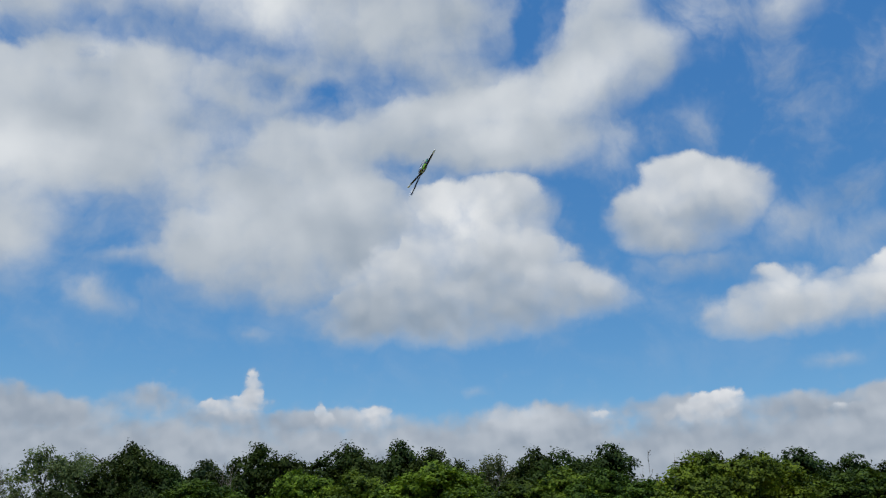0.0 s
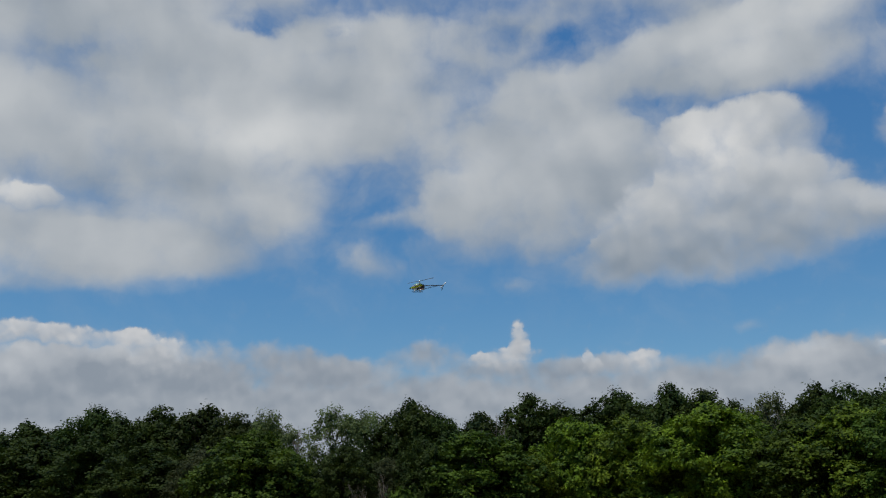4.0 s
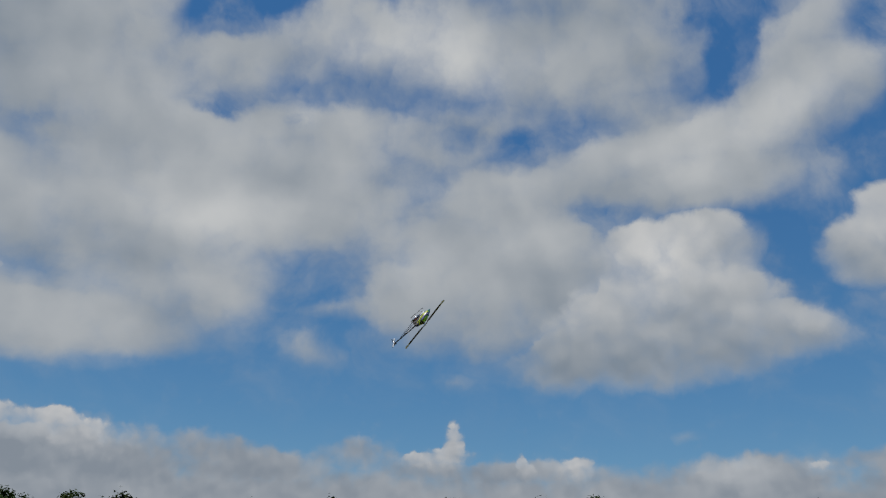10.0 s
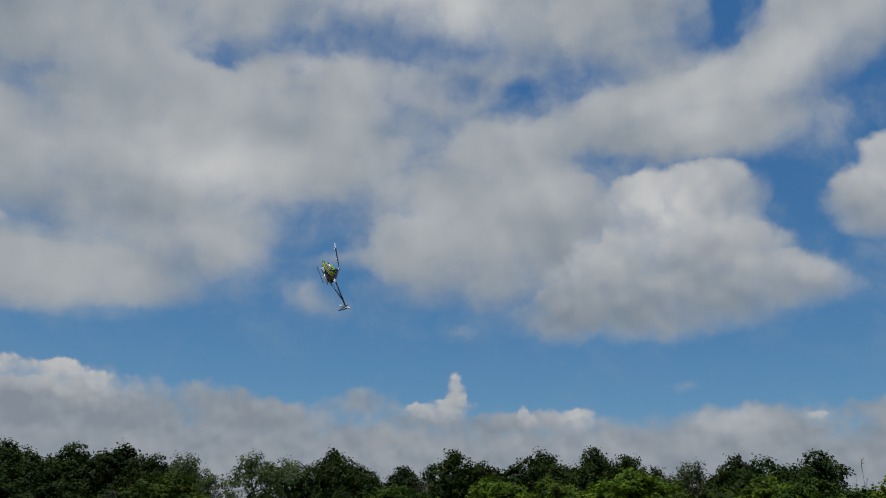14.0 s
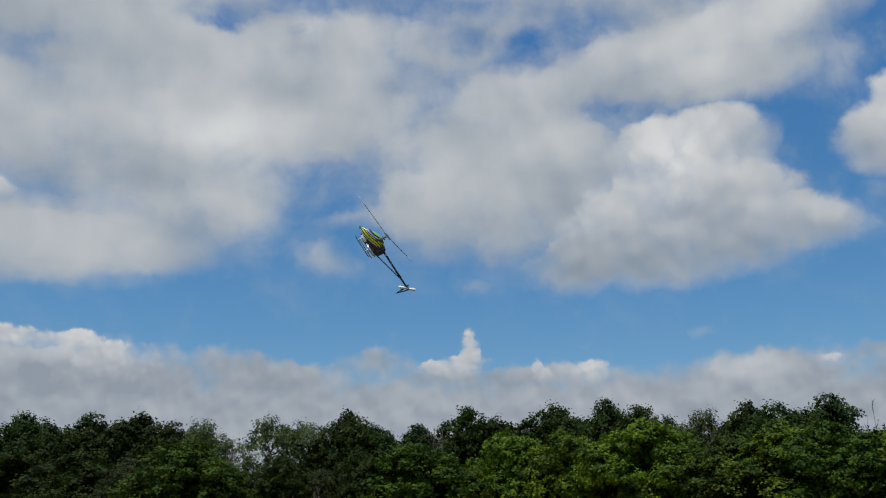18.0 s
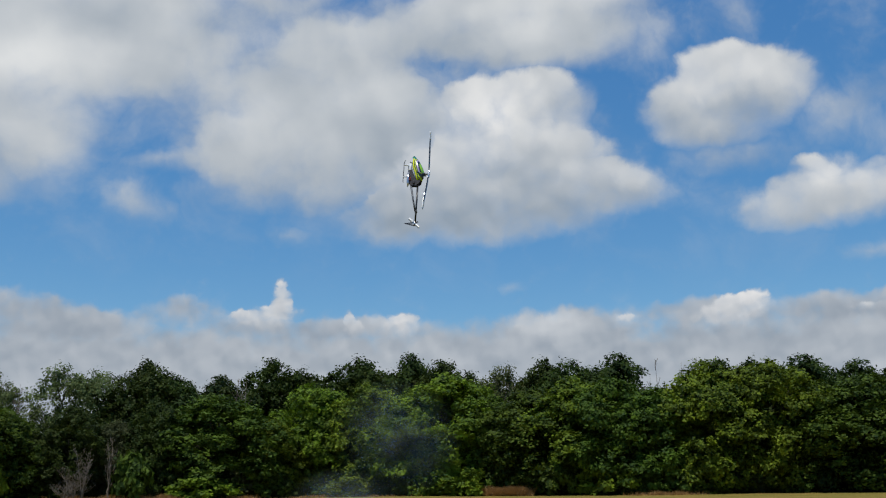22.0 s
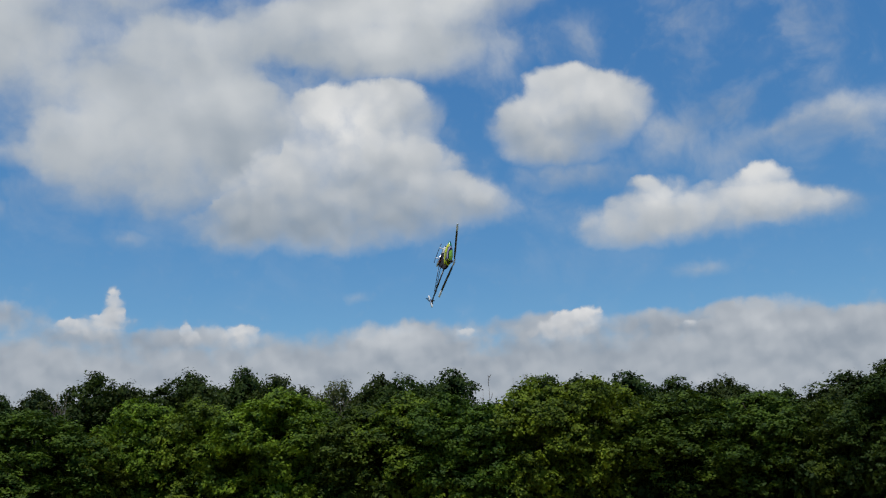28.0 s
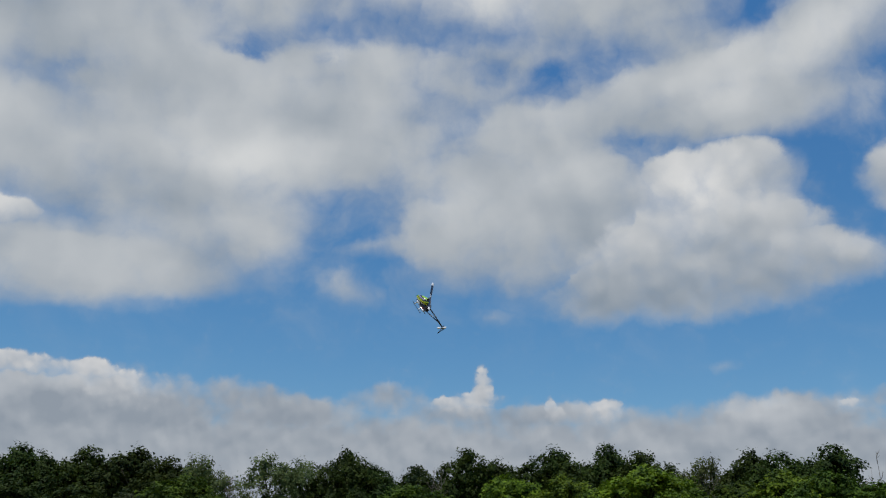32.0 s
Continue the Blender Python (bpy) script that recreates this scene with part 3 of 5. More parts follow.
# ---- the field ----
def ground_sheet():
    xs = [-3000, -1200, -500, -200] + list(range(-120, 121, 6)) + [200, 500, 1200, 3000]
    ys = [-3000, -1000, -300, -80] + list(range(-24, 181, 4)) + [260, 500, 1200, 3000]
    verts, faces = [], []
    for y in ys:
        for x in xs:
            near = max(0.0, 1 - math.hypot(x, y - 40) / 160)
            verts.append((x, y, 0.10 * near * (noise.noise(Vector((x * 0.05, y * 0.05, 0))) - 0.1)))
    w = len(xs)
    for j in range(len(ys) - 1):
        for i in range(w - 1):
            a = j * w + i
            faces.append((a, a + 1, a + w + 1, a + w))
    ob = mesh_object("ground", verts, faces, GRASS, smooth=True)
    return tagged(ob, "mown sunlit grass field with dry patches", "grass field", kind="structure")


def ground_z(x, y):
    near = max(0.0, 1 - math.hypot(x, y - 40) / 160)
    return 0.10 * near * (noise.noise(Vector((x * 0.05, y * 0.05, 0))) - 0.1)


def blades(name, spots, height, width, mat, label, category, seed, flat=0.5):
    """Many upright blades in one mesh."""
    rng = random.Random(seed)
    verts, faces = [], []
    for x, y, *tall in spots:
        a = rng.uniform(0, math.pi)
        h = (tall[0] if tall else height) * rng.uniform(0.35, 1.2)
        w = width * rng.uniform(0.6, 1.3)
        lx, ly = rng.gauss(0, flat) * h, rng.gauss(0, flat) * h
        z = ground_z(x, y) - 0.01
        k = len(verts)
        verts += [(x - math.cos(a) * w, y - math.sin(a) * w, z), (x + math.cos(a) * w, y + math.sin(a) * w, z), (x + lx, y + ly, z + h)]
        faces.append((k, k + 1, k + 2))
    ob = mesh_object(name, verts, faces, mat)
    return tagged(ob, label, category, kind="stuff")


WOOD_EDGE = [(-70, 118), (-50, 108), (-24, 95), (-12, 77), (0, 76), (8, 78), (18, 73), (26, 70), (39, 70), (50, 67), (70, 62)]


def wood_edge(az):
    for (a, da), (b, db) in zip(WOOD_EDGE, WOOD_EDGE[1:]):
        if a <= az <= b:
            return da + (db - da) * (az - a) / (b - a)
    return WOOD_EDGE[0][1] if az < 0 else WOOD_EDGE[-1][1]


def plan(az, dist):
    return dist * math.sin(radians(az)), dist * math.cos(radians(az))


ground_sheet()
rng = random.Random(4)
spots = []
for _ in range(60000):
    az, d = rng.uniform(-34, 56), 9 + 40 * rng.random() ** 1.6
    spots.append(plan(az, d))
tufts = []
for _ in range(150000):
    az, d = rng.uniform(-32, 34), 9.5 + 36 * rng.random() ** 1.3
    x, y = plan(az, d)
    if noise.noise(Vector((x * 0.9, y * 0.9, 2))) + 0.5 * noise.noise(Vector((x * 3, y * 3, 7))) > rng.uniform(-0.35, 0.35) and y + 0.4 * x < 45:
        tufts.append((x, y))
blades("grass_tufts", tufts, 0.016, 0.012, TUFT, "uneven tufts of green and browned mown grass", "grass", 15, flat=0.7)
blades("mown_grass", spots, 0.03, 0.008, TURF, "short mown grass blades with dry tips", "grass", 11)
# stands of dry grass: (bearing, half width in degrees, share, height in metres)
STANDS = [(-16.0, 1.8, 0.16, 0.42), (-8.3, 1.6, 0.10, 0.30), (-4.6, 2.4, 0.22, 0.50), (-1.0, 1.0, 0.10, 0.5), (3.2, 0.8, 0.05, 0.35), (18.9, 0.9, 0.45, 0.9),
          (28.0, 1.5, 0.06, 0.3), (-25.0, 3.0, 0.06, 0.3), (9.0, 3.0, 0.05, 0.22)]
dry = []
for mid, half, share, tall in STANDS:
    for _ in range(int(26000 * share)):
        az = mid + max(-1.6, min(1.6, rng.gauss(0, 0.6))) * half
        swell = 0.85 + 0.5 * noise.noise(Vector((az * 1.7, 3.3, 0)))
        dry.append((*plan(az, wood_edge(az) - 1.5 + abs(rng.gauss(0, 1.0))), tall * max(0.25, swell)))
lip = []
for _ in range(5000):
    x = rng.uniform(-45, 40)
    lip.append((x, 45.1 - 0.40 * x + rng.gauss(0, 0.35) + 1.2 * noise.noise(Vector((x * 0.2, 0, 9)))))
blades("unmown_grass", lip, 0.06, 0.015, TURF, "rough lip of taller grass where the mowing stops", "grass", 13)
blades("dry_tall_grass", dry, 0.5, 0.022, STRAW, "tall dry red-brown grass in stands along the wood", "dry grass", 12, flat=0.5)


def clover():
    """White flower heads in a long strip across the field."""
    rng = random.Random(8)
    verts, faces = [], []
    for _ in range(8000):
        s = rng.random()
        x = -4.8 + 23.6 * s
        y = 41.9 - 7.6 * min(1, 2.0 * s) ** 0.9 - 2.0 * max(0, s - 0.5) / 0.5 + rng.gauss(0, 0.30 + 1.7 * math.sin(math.pi * s ** 0.85) ** 1.4)
        if noise.noise(Vector((x * 0.35, y * 0.9, 5))) + 0.25 * noise.noise(Vector((x * 2, y * 3, 1))) < rng.uniform(-0.25, 0.35):
            continue
        r = rng.uniform(0.010, 0.026)
        z = ground_z(x, y) + rng.uniform(0.02, 0.06)
        k = len(verts)
        verts += [(x - r, y, z), (x, y - r, z), (x + r, y, z), (x, y + r, z), (x, y, z + r), (x, y, z - r)]
        faces += [(k, k + 1, k + 4), (k + 1, k + 2, k + 4), (k + 2, k + 3, k + 4), (k + 3, k, k + 4),
                  (k + 1, k, k + 5), (k + 2, k + 1, k + 5), (k + 3, k + 2, k + 5), (k, k + 3, k + 5)]
    ob = mesh_object("white_flowers", verts, faces, PETAL)
    return tagged(ob, "strip of small white clover flowers in the grass", "flowers", kind="stuff")


clover()


def concrete_cover():
    """A low concrete pad with a raised cover on it."""
    x, y = plan(-11.65, 46.5)
    root = new("concrete_pad")
    root.location = (x, y, ground_z(x, y))
    bm = box(bmesh.new(), (-0.92, -0.70, -0.15), (0.92, 0.70, 0.13), 0.025)
    part("slab", bm, CONCRETE, root, smooth=False)
    bm = bmesh.new()
    rings = []
    for z, s in ((0.13, 0.60), (0.22, 0.58), (0.36, 0.40), (0.37, 0.36)):
        rings.append([bm.verts.new((s * math.cos(a) * (1 + 0.03 * math.sin(3 * a)), s * 0.85 * math.sin(a), z))
                      for a in (2 * math.pi * (k + 0.5) / 10 for k in range(10))])
    for a, b in zip(rings, rings[1:]):
        for k in range(10):
            bm.faces.new((a[k], a[(k + 1) % 10], b[(k + 1) % 10], b[k]))
    bm.faces.new(rings[-1])
    part("cover", bm, CONCRETE, root, "flat-topped sandy concrete cover", smooth=False)
    return tagged(root, "low sandy concrete pad with a raised cover on the grass", "concrete pad")


concrete_cover()


# ---- the wood ----
def crown_mesh(name, kind, seed, radius, height, bottom, leaves, leaf, lobes=46, loose=0.046):
    """A crown of leafy boughs: lobes set over an uneven dome that reaches low, each clad in tufts of small leaves."""
    rng = random.Random(seed)
    dice = np.random.RandomState(seed)
    centres = []
    for i in range(lobes):
        for _ in range(20):
            z = rng.random()
            a = rng.uniform(0, 2 * math.pi)
            if kind == "c":
                z = z ** 1.3
                reach = (1 - z) ** 0.7 * radius * rng.uniform(0.3, 1.0)
                size = radius * (0.14 + 0.26 * (1 - z))
                c = Vector((math.cos(a) * reach, math.sin(a) * reach, bottom + z * (height - bottom) * 0.95))
            else:
                size = radius * rng.uniform(0.12, 0.27) * (1.1 - 0.15 * z)
                lump = 1 + 0.24 * noise.noise(Vector((math.cos(a) * 1.5 + seed, math.sin(a) * 1.5, z * 3)))
                profile = math.sqrt(max(0.0, 1 - z ** 3.2)) * (0.50 + 0.54 * math.sin(math.pi * min(1, 0.08 + z * 0.74)))
                depth = rng.uniform(0.84, 1.08) if i % 5 else rng.uniform(0.2, 0.6)
                reach = max(0.0, radius * profile * lump * depth - size * 0.55)
                top = height * (1 + 0.07 * noise.noise(Vector((math.cos(a) * 2, math.sin(a) * 2, seed))))
                c = Vector((math.cos(a) * reach, math.sin(a) * reach, bottom + size * 0.4 + z * (top - bottom - size * 1.1)))
            if all((c - o).length > 0.55 * min(size, s) for o, s in centres):
                break
        centres.append((c, size))
    where = np.array([tuple(c) for c, _ in centres])
    sizes = np.array([s for _, s in centres])
    per_tuft = 24
    tufts = leaves // per_tuft
    lobe = dice.choice(len(sizes), tufts, p=sizes ** 2 / np.sum(sizes ** 2))

    def unit(v):
        return v / np.maximum(np.linalg.norm(v, axis=1, keepdims=True), 1e-6)

    out = unit(dice.normal(0, 1, (tufts, 3)) + (0, 0, 0.40))
    r = (sizes[lobe] * (0.72 + 0.36 * dice.rand(tufts) ** 0.7))[:, None]
    squash = np.where(out[:, 2:] > 0, 0.95, 0.65)
    heart = where[lobe] + out * r * np.concatenate((np.ones((tufts, 2)), squash), axis=1)
    wide = radius * loose * (0.7 + 0.6 * dice.rand(tufts))
    p = np.repeat(heart, per_tuft, axis=0) + dice.normal(0, 1, (tufts * per_tuft, 3)) * np.repeat(wide, per_tuft)[:, None] * (1.05, 1.05, 0.80)
    facing = unit(np.repeat(out, per_tuft, axis=0) * 1.0 + dice.normal(0, 0.40, p.shape) + (0, 0, 0.40))
    keep = p[:, 2] > 0.03
    p, facing = p[keep], facing[keep]
    side = unit(np.cross(facing, dice.normal(0, 1, p.shape)))
    along = np.cross(facing, side)
    s = (leaf * dice.uniform(0.6, 1.35, len(p)))[:, None]
    tri = np.stack((p + along * s * 0.75 - facing * s * 0.15, p - along * s * 0.35 + side * s * 0.5, p - along * s * 0.35 - side * s * 0.5), axis=1)
    me = bpy.data.meshes.new(name)
    count = len(tri)
    me.vertices.add(count * 3)
    me.vertices.foreach_set("co", tri.astype(np.float32).ravel())
    me.loops.add(count * 3)
    me.loops.foreach_set("vertex_index", np.arange(count * 3, dtype=np.int32))
    me.polygons.add(count)
    me.polygons.foreach_set("loop_start", np.arange(0, count * 3, 3, dtype=np.int32))
    me.update(calc_edges=True)
    me.materials.append(LEAF[kind])
    return me


def trunk_mesh(seed, radius, height, bottom, mat, limbs=7, girth=0.16):
    rng = random.Random(seed)
    bm = bmesh.new()
    top = height * 0.82
    spine = [Vector((0, 0, -0.25))]
    for i in range(1, 6):
        z = top * i / 5
        spine.append(Vector((rng.gauss(0, 0.10) * i * 0.4, rng.gauss(0, 0.10) * i * 0.4, z)))
    tube(bm, spine, [girth * (1.25 if i == 0 else 1 - 0.17 * i) for i in range(6)], 8)
    for i in range(limbs):
        k = rng.uniform(0.25, 0.9)
        at = k * 5
        a = spine[int(at)].lerp(spine[min(int(at) + 1, 5)], at - int(at))
        ang = rng.uniform(0, 2 * math.pi)
        reach = radius * rng.uniform(0.4, 0.8) * (1.1 - 0.5 * k)
        b = a + Vector((math.cos(ang) * reach * 0.55, math.sin(ang) * reach * 0.55, reach * 0.45))
        c = b + Vector((math.cos(ang) * reach * 0.45, math.sin(ang) * reach * 0.45, reach * rng.uniform(0.3, 0.7)))
        tube(bm, [a, b, c], [girth * 0.42, girth * 0.26, girth * 0.08], 5)
    me = bpy.data.meshes.new("trunk")
    for f in bm.faces:
        f.smooth = True
    bm.to_mesh(me)
    bm.free()
    me.materials.append(mat)
    return me


STOCK = {}
for kind, count, leaves, leaf, lobes in (("b", 4, 42000, 0.185, 150), ("m", 3, 40000, 0.180, 145), ("d", 6, 36000, 0.180, 150),
                                         ("o", 2, 24000, 0.150, 110), ("p", 3, 20000, 0.140, 90), ("c", 2, 9000, 0.13, 90)):
    for i in range(count):
        seed = 100 + 17 * i + ord(kind)
        radius, height = (2.0, 11.0) if kind == "c" else (4.0, 9.0)
        bottom = 0.0 if kind != "p" else 1.0
        STOCK.setdefault(kind, []).append((crown_mesh("crown", kind, seed, radius, height, bottom, leaves, leaf, lobes),
                                           trunk_mesh(seed, radius, height, bottom, BARK), radius, height))

# lighter crowns for where the wood runs on far past its middle, and low bushes
FAR_STOCK = [crown_mesh("crown", "d", 900 + i, 4.0, 9.0, 0.0, 11000, 0.32, 90) for i in range(2)]
BUSH_STOCK = {kind: [crown_mesh("bush", kind, 940 + i + ord(kind), 1.0, 1.25, 0.0, 3600, 0.15, 26, loose=0.10) for i in range(2)] for kind in "dmob"}

LOOKS = {
    "b": ("broad leafy tree with yellow-green foliage in painted sunlit tones", "tree"),
    "m": ("dense mid-green broadleaf tree at the field edge", "tree"),
    "d": ("tall dark green broadleaf tree in the wood", "tree"),
    "o": ("dull olive-green tree with thin foliage", "tree"),
    "p": ("pale green tree with sparse airy foliage", "tree"),
    "c": ("narrow pointed dark green conifer", "conifer"),
}
TURN = random.Random(77)


def tree(kind, az, dist, height, radius, group):
    radius = radius * (1.65 if "back" in group and kind in "dp" else 1.15)
    height = height * ((0.95 if az < -8 else 0.98) if "back" in group else 1.0)
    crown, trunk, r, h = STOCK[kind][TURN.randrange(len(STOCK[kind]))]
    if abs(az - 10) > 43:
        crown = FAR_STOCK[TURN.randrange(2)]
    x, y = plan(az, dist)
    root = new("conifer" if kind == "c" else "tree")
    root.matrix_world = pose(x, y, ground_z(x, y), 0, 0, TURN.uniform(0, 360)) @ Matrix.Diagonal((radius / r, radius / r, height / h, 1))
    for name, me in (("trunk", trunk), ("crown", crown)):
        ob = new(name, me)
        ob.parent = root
    return tagged(root, *LOOKS[kind], group=group)


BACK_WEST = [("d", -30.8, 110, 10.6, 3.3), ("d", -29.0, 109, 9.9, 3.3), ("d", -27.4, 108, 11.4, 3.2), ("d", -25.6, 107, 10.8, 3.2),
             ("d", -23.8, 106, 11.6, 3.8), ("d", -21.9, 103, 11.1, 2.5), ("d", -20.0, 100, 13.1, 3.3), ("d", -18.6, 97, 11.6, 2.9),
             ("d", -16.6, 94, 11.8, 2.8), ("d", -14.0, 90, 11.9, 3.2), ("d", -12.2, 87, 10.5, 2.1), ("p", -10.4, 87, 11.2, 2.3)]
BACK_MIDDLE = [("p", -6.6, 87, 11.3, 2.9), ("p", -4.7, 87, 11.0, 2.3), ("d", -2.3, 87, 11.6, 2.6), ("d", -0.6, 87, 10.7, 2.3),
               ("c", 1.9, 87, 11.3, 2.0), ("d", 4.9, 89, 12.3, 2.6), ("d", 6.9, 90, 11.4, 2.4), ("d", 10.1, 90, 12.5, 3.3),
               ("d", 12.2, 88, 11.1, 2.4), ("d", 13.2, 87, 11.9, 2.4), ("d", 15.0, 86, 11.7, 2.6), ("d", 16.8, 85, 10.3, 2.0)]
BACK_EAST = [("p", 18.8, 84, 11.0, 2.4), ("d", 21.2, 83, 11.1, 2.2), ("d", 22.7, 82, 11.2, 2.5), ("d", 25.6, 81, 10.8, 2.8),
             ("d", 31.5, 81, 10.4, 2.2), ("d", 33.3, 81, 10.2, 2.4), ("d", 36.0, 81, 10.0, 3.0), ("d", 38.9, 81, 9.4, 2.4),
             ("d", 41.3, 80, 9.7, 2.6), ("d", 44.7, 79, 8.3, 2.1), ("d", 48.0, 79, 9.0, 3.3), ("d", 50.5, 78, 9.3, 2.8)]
FRONT_WEST = [("d", -29.2, 101, 8.1, 5.4), ("d", -26.0, 99, 7.8, 5.0), ("d", -23.1, 97, 9.1, 4.9), ("d", -20.3, 92, 8.3, 4.1),
              ("d", -17.1, 87, 7.8, 4.4), ("o", -14.2, 83, 7.0, 3.0), ("m", -11.4, 79, 8.4, 4.3), ("m", -9.0, 79, 6.5, 2.8),
              ("d", -6.0, 79, 7.1, 2.8), ("o", -3.6, 79, 6.0, 2.4), ("d", -1.4, 79, 7.5, 2.4)]
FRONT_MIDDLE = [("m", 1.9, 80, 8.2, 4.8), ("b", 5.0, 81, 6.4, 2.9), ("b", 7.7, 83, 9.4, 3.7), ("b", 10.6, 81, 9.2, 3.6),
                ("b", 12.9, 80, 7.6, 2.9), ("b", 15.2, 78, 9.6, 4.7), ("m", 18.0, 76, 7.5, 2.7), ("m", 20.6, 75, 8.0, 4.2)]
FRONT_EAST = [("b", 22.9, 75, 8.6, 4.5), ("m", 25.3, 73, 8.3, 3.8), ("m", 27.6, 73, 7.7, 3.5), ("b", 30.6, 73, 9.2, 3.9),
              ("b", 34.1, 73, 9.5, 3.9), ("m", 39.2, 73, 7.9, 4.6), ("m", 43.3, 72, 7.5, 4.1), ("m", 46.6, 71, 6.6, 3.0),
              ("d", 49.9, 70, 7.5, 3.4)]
for rows in (BACK_WEST, BACK_MIDDLE, BACK_EAST):
    for row in rows:
        tree(*row, "back row of the wood")
# younger growth that closes the row between them
heights = sorted((row[1], row[3], row[2]) for row in BACK_WEST + BACK_MIDDLE + BACK_EAST)
for az in [-30 + 2.1 * i for i in range(39)]:
    if min(abs(az + 8.5), abs(az - 2.9), abs(az - 27.6)) < 1.3 or -7.6 < az < -3.4:
        continue
    _, tall, far = min(heights, key=lambda row: abs(row[0] - az))
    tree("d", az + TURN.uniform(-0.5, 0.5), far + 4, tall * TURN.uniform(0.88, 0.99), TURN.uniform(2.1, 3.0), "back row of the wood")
for rows in (FRONT_WEST, FRONT_MIDDLE, FRONT_EAST):
    for row in rows:
        tree(*row, "front row of the wood")
# the wood goes on past both ends
for i in range(9):
    tree("d", -33.5 - 3.4 * i, 113 + 1.0 * i, 10.5 + TURN.uniform(-1, 1), 4.2, "back row of the wood")
    tree("d", -32.5 - 3.4 * i, 104 + 1.2 * i, 8.2 + TURN.uniform(-1, 1), 4.8, "front row of the wood")
for i in range(6):
    tree("d", 53.6 + 3.6 * i, 77 - i, 9.2 + TURN.uniform(-0.8, 0.8), 3.6, "back row of the wood")
    tree("m", 53.2 + 3.6 * i, 68 - i, 7.4 + TURN.uniform(-0.8, 0.8), 3.9, "front row of the wood")

# low undergrowth along the edge of the wood
def bush(kind, az, dist, wide, tall, label):
    x, y = plan(az, dist)
    ob = new("bush", BUSH_STOCK[kind][TURN.randrange(2)])
    ob.matrix_world = pose(x, y, ground_z(x, y) - 0.02, 0, 0, TURN.uniform(0, 360)) @ Matrix.Diagonal((wide, wide, tall / 1.25, 1))
    return tagged(ob, label, "bush", group="undergrowth of the wood")


for i in range(64):
    az = -44 + 1.62 * i + TURN.uniform(-0.5, 0.5)
    kind = "m" if az > 3 and TURN.random() < 0.5 else TURN.choice("ddo")
    size = TURN.uniform(0.9, 1.7)
    far = wood_edge(az) + 0.9 + TURN.uniform(0, 1.2) + (1.8 if -7.5 < az < -3 else 0)
    bush(kind, az, far, size, size * TURN.uniform(1.0, 1.6), "low leafy green bush at the edge of the wood")
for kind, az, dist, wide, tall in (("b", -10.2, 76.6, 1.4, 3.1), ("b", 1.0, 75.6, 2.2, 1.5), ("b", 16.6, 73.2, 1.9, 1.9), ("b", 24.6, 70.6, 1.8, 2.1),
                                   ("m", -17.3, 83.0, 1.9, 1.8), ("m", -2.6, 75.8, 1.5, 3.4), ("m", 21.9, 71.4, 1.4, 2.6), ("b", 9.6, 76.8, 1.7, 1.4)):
    bush(kind, az, dist, wide, tall, "light green bush in painted sunlit tones in front of the wood")

# bare trees and dead brush
def bare_tree(az, dist, height, seed, spread, name, label, category, stems=3, bow=0.2, stout=1.0):
    """Thin leafless stems from one foot, with forking twigs that sweep upwards; bow bends the stems outwards."""
    rng = random.Random(seed)
    x, y = plan(az, dist)
    root = new(name)
    root.location = (x, y, ground_z(x, y) - 0.05)
    twigs = bmesh.new()
    for i in range(stems):
        ang = rng.uniform(0, 2 * math.pi)
        out = Vector((math.cos(ang), math.sin(ang), 0))
        tall = height * (1.0 if i == 0 else rng.uniform(0.55, 0.95))
        lean = spread * bow * rng.uniform(0.4, 1.6)
        spine = [out * (lean * (k / 4) ** 1.4) + Vector((rng.gauss(0, 0.05), rng.gauss(0, 0.05), tall * k / 4 * (1 - bow * 0.3 * k / 4))) for k in range(5)]
        spine[0] = Vector((out.x * 0.06, out.y * 0.06, -0.1))
        bm = bmesh.new()
        tube(bm, spine, [0.055, 0.045, 0.034, 0.022, 0.008], 5)
        part("trunk", bm, DEADWOOD, root)
        for _ in range(11):
            k = 1 + 2.9 * rng.random() ** 0.6
            a = spine[int(k)].lerp(spine[int(k) + 1], k - int(k))
            turn = rng.uniform(0, 2 * math.pi)
            reach = spread * rng.uniform(0.25, 0.7) * (1.2 - 0.12 * k)
            way = Vector((math.cos(turn), math.sin(turn), rng.uniform(0.6, 1.8) * (1 - bow * 0.7))) * reach
            b = a + way * 0.5 + Vector((rng.gauss(0, 0.06), rng.gauss(0, 0.06), 0))
            c = a + way + Vector((0, 0, reach * 0.3))
            tube(twigs, [a, b, c], [0.020 * stout, 0.013 * stout, 0.005 * stout], 3)
            for _ in range(3):
                d = b.lerp(c, rng.random())
                e = d + Vector((rng.gauss(0, 0.3), rng.gauss(0, 0.3), rng.uniform(0.1, 0.7))) * spread * 0.4
                tube(twigs, [d, e], [0.010 * stout, 0.005 * stout], 3)
    tagged(part("twigs", twigs, DEADWOOD, root), kind="stuff")
    return tagged(root, label, category)


for az, dist, height, seed, spread in ((3.3, 85, 11.0, 1, 1.0), (2.8, 86, 11.4, 2, 0.8), (-8.9, 84, 10.3, 3, 0.9), (27.9, 77, 11.2, 5, 0.9),
                                       (27.4, 78, 10.2, 6, 0.7), (19.2, 80, 10.0, 7, 1.1), (43.8, 76, 8.0, 9, 0.7),
                                       (29.3, 78, 11.2, 21, 0.8), (30.1, 79, 11.6, 22, 0.7)):
    bare_tree(az, dist, height, seed, spread, "bare_tree", "leafless grey tree with thin bare twigs", "bare tree", 6, 0.3, 1.5)
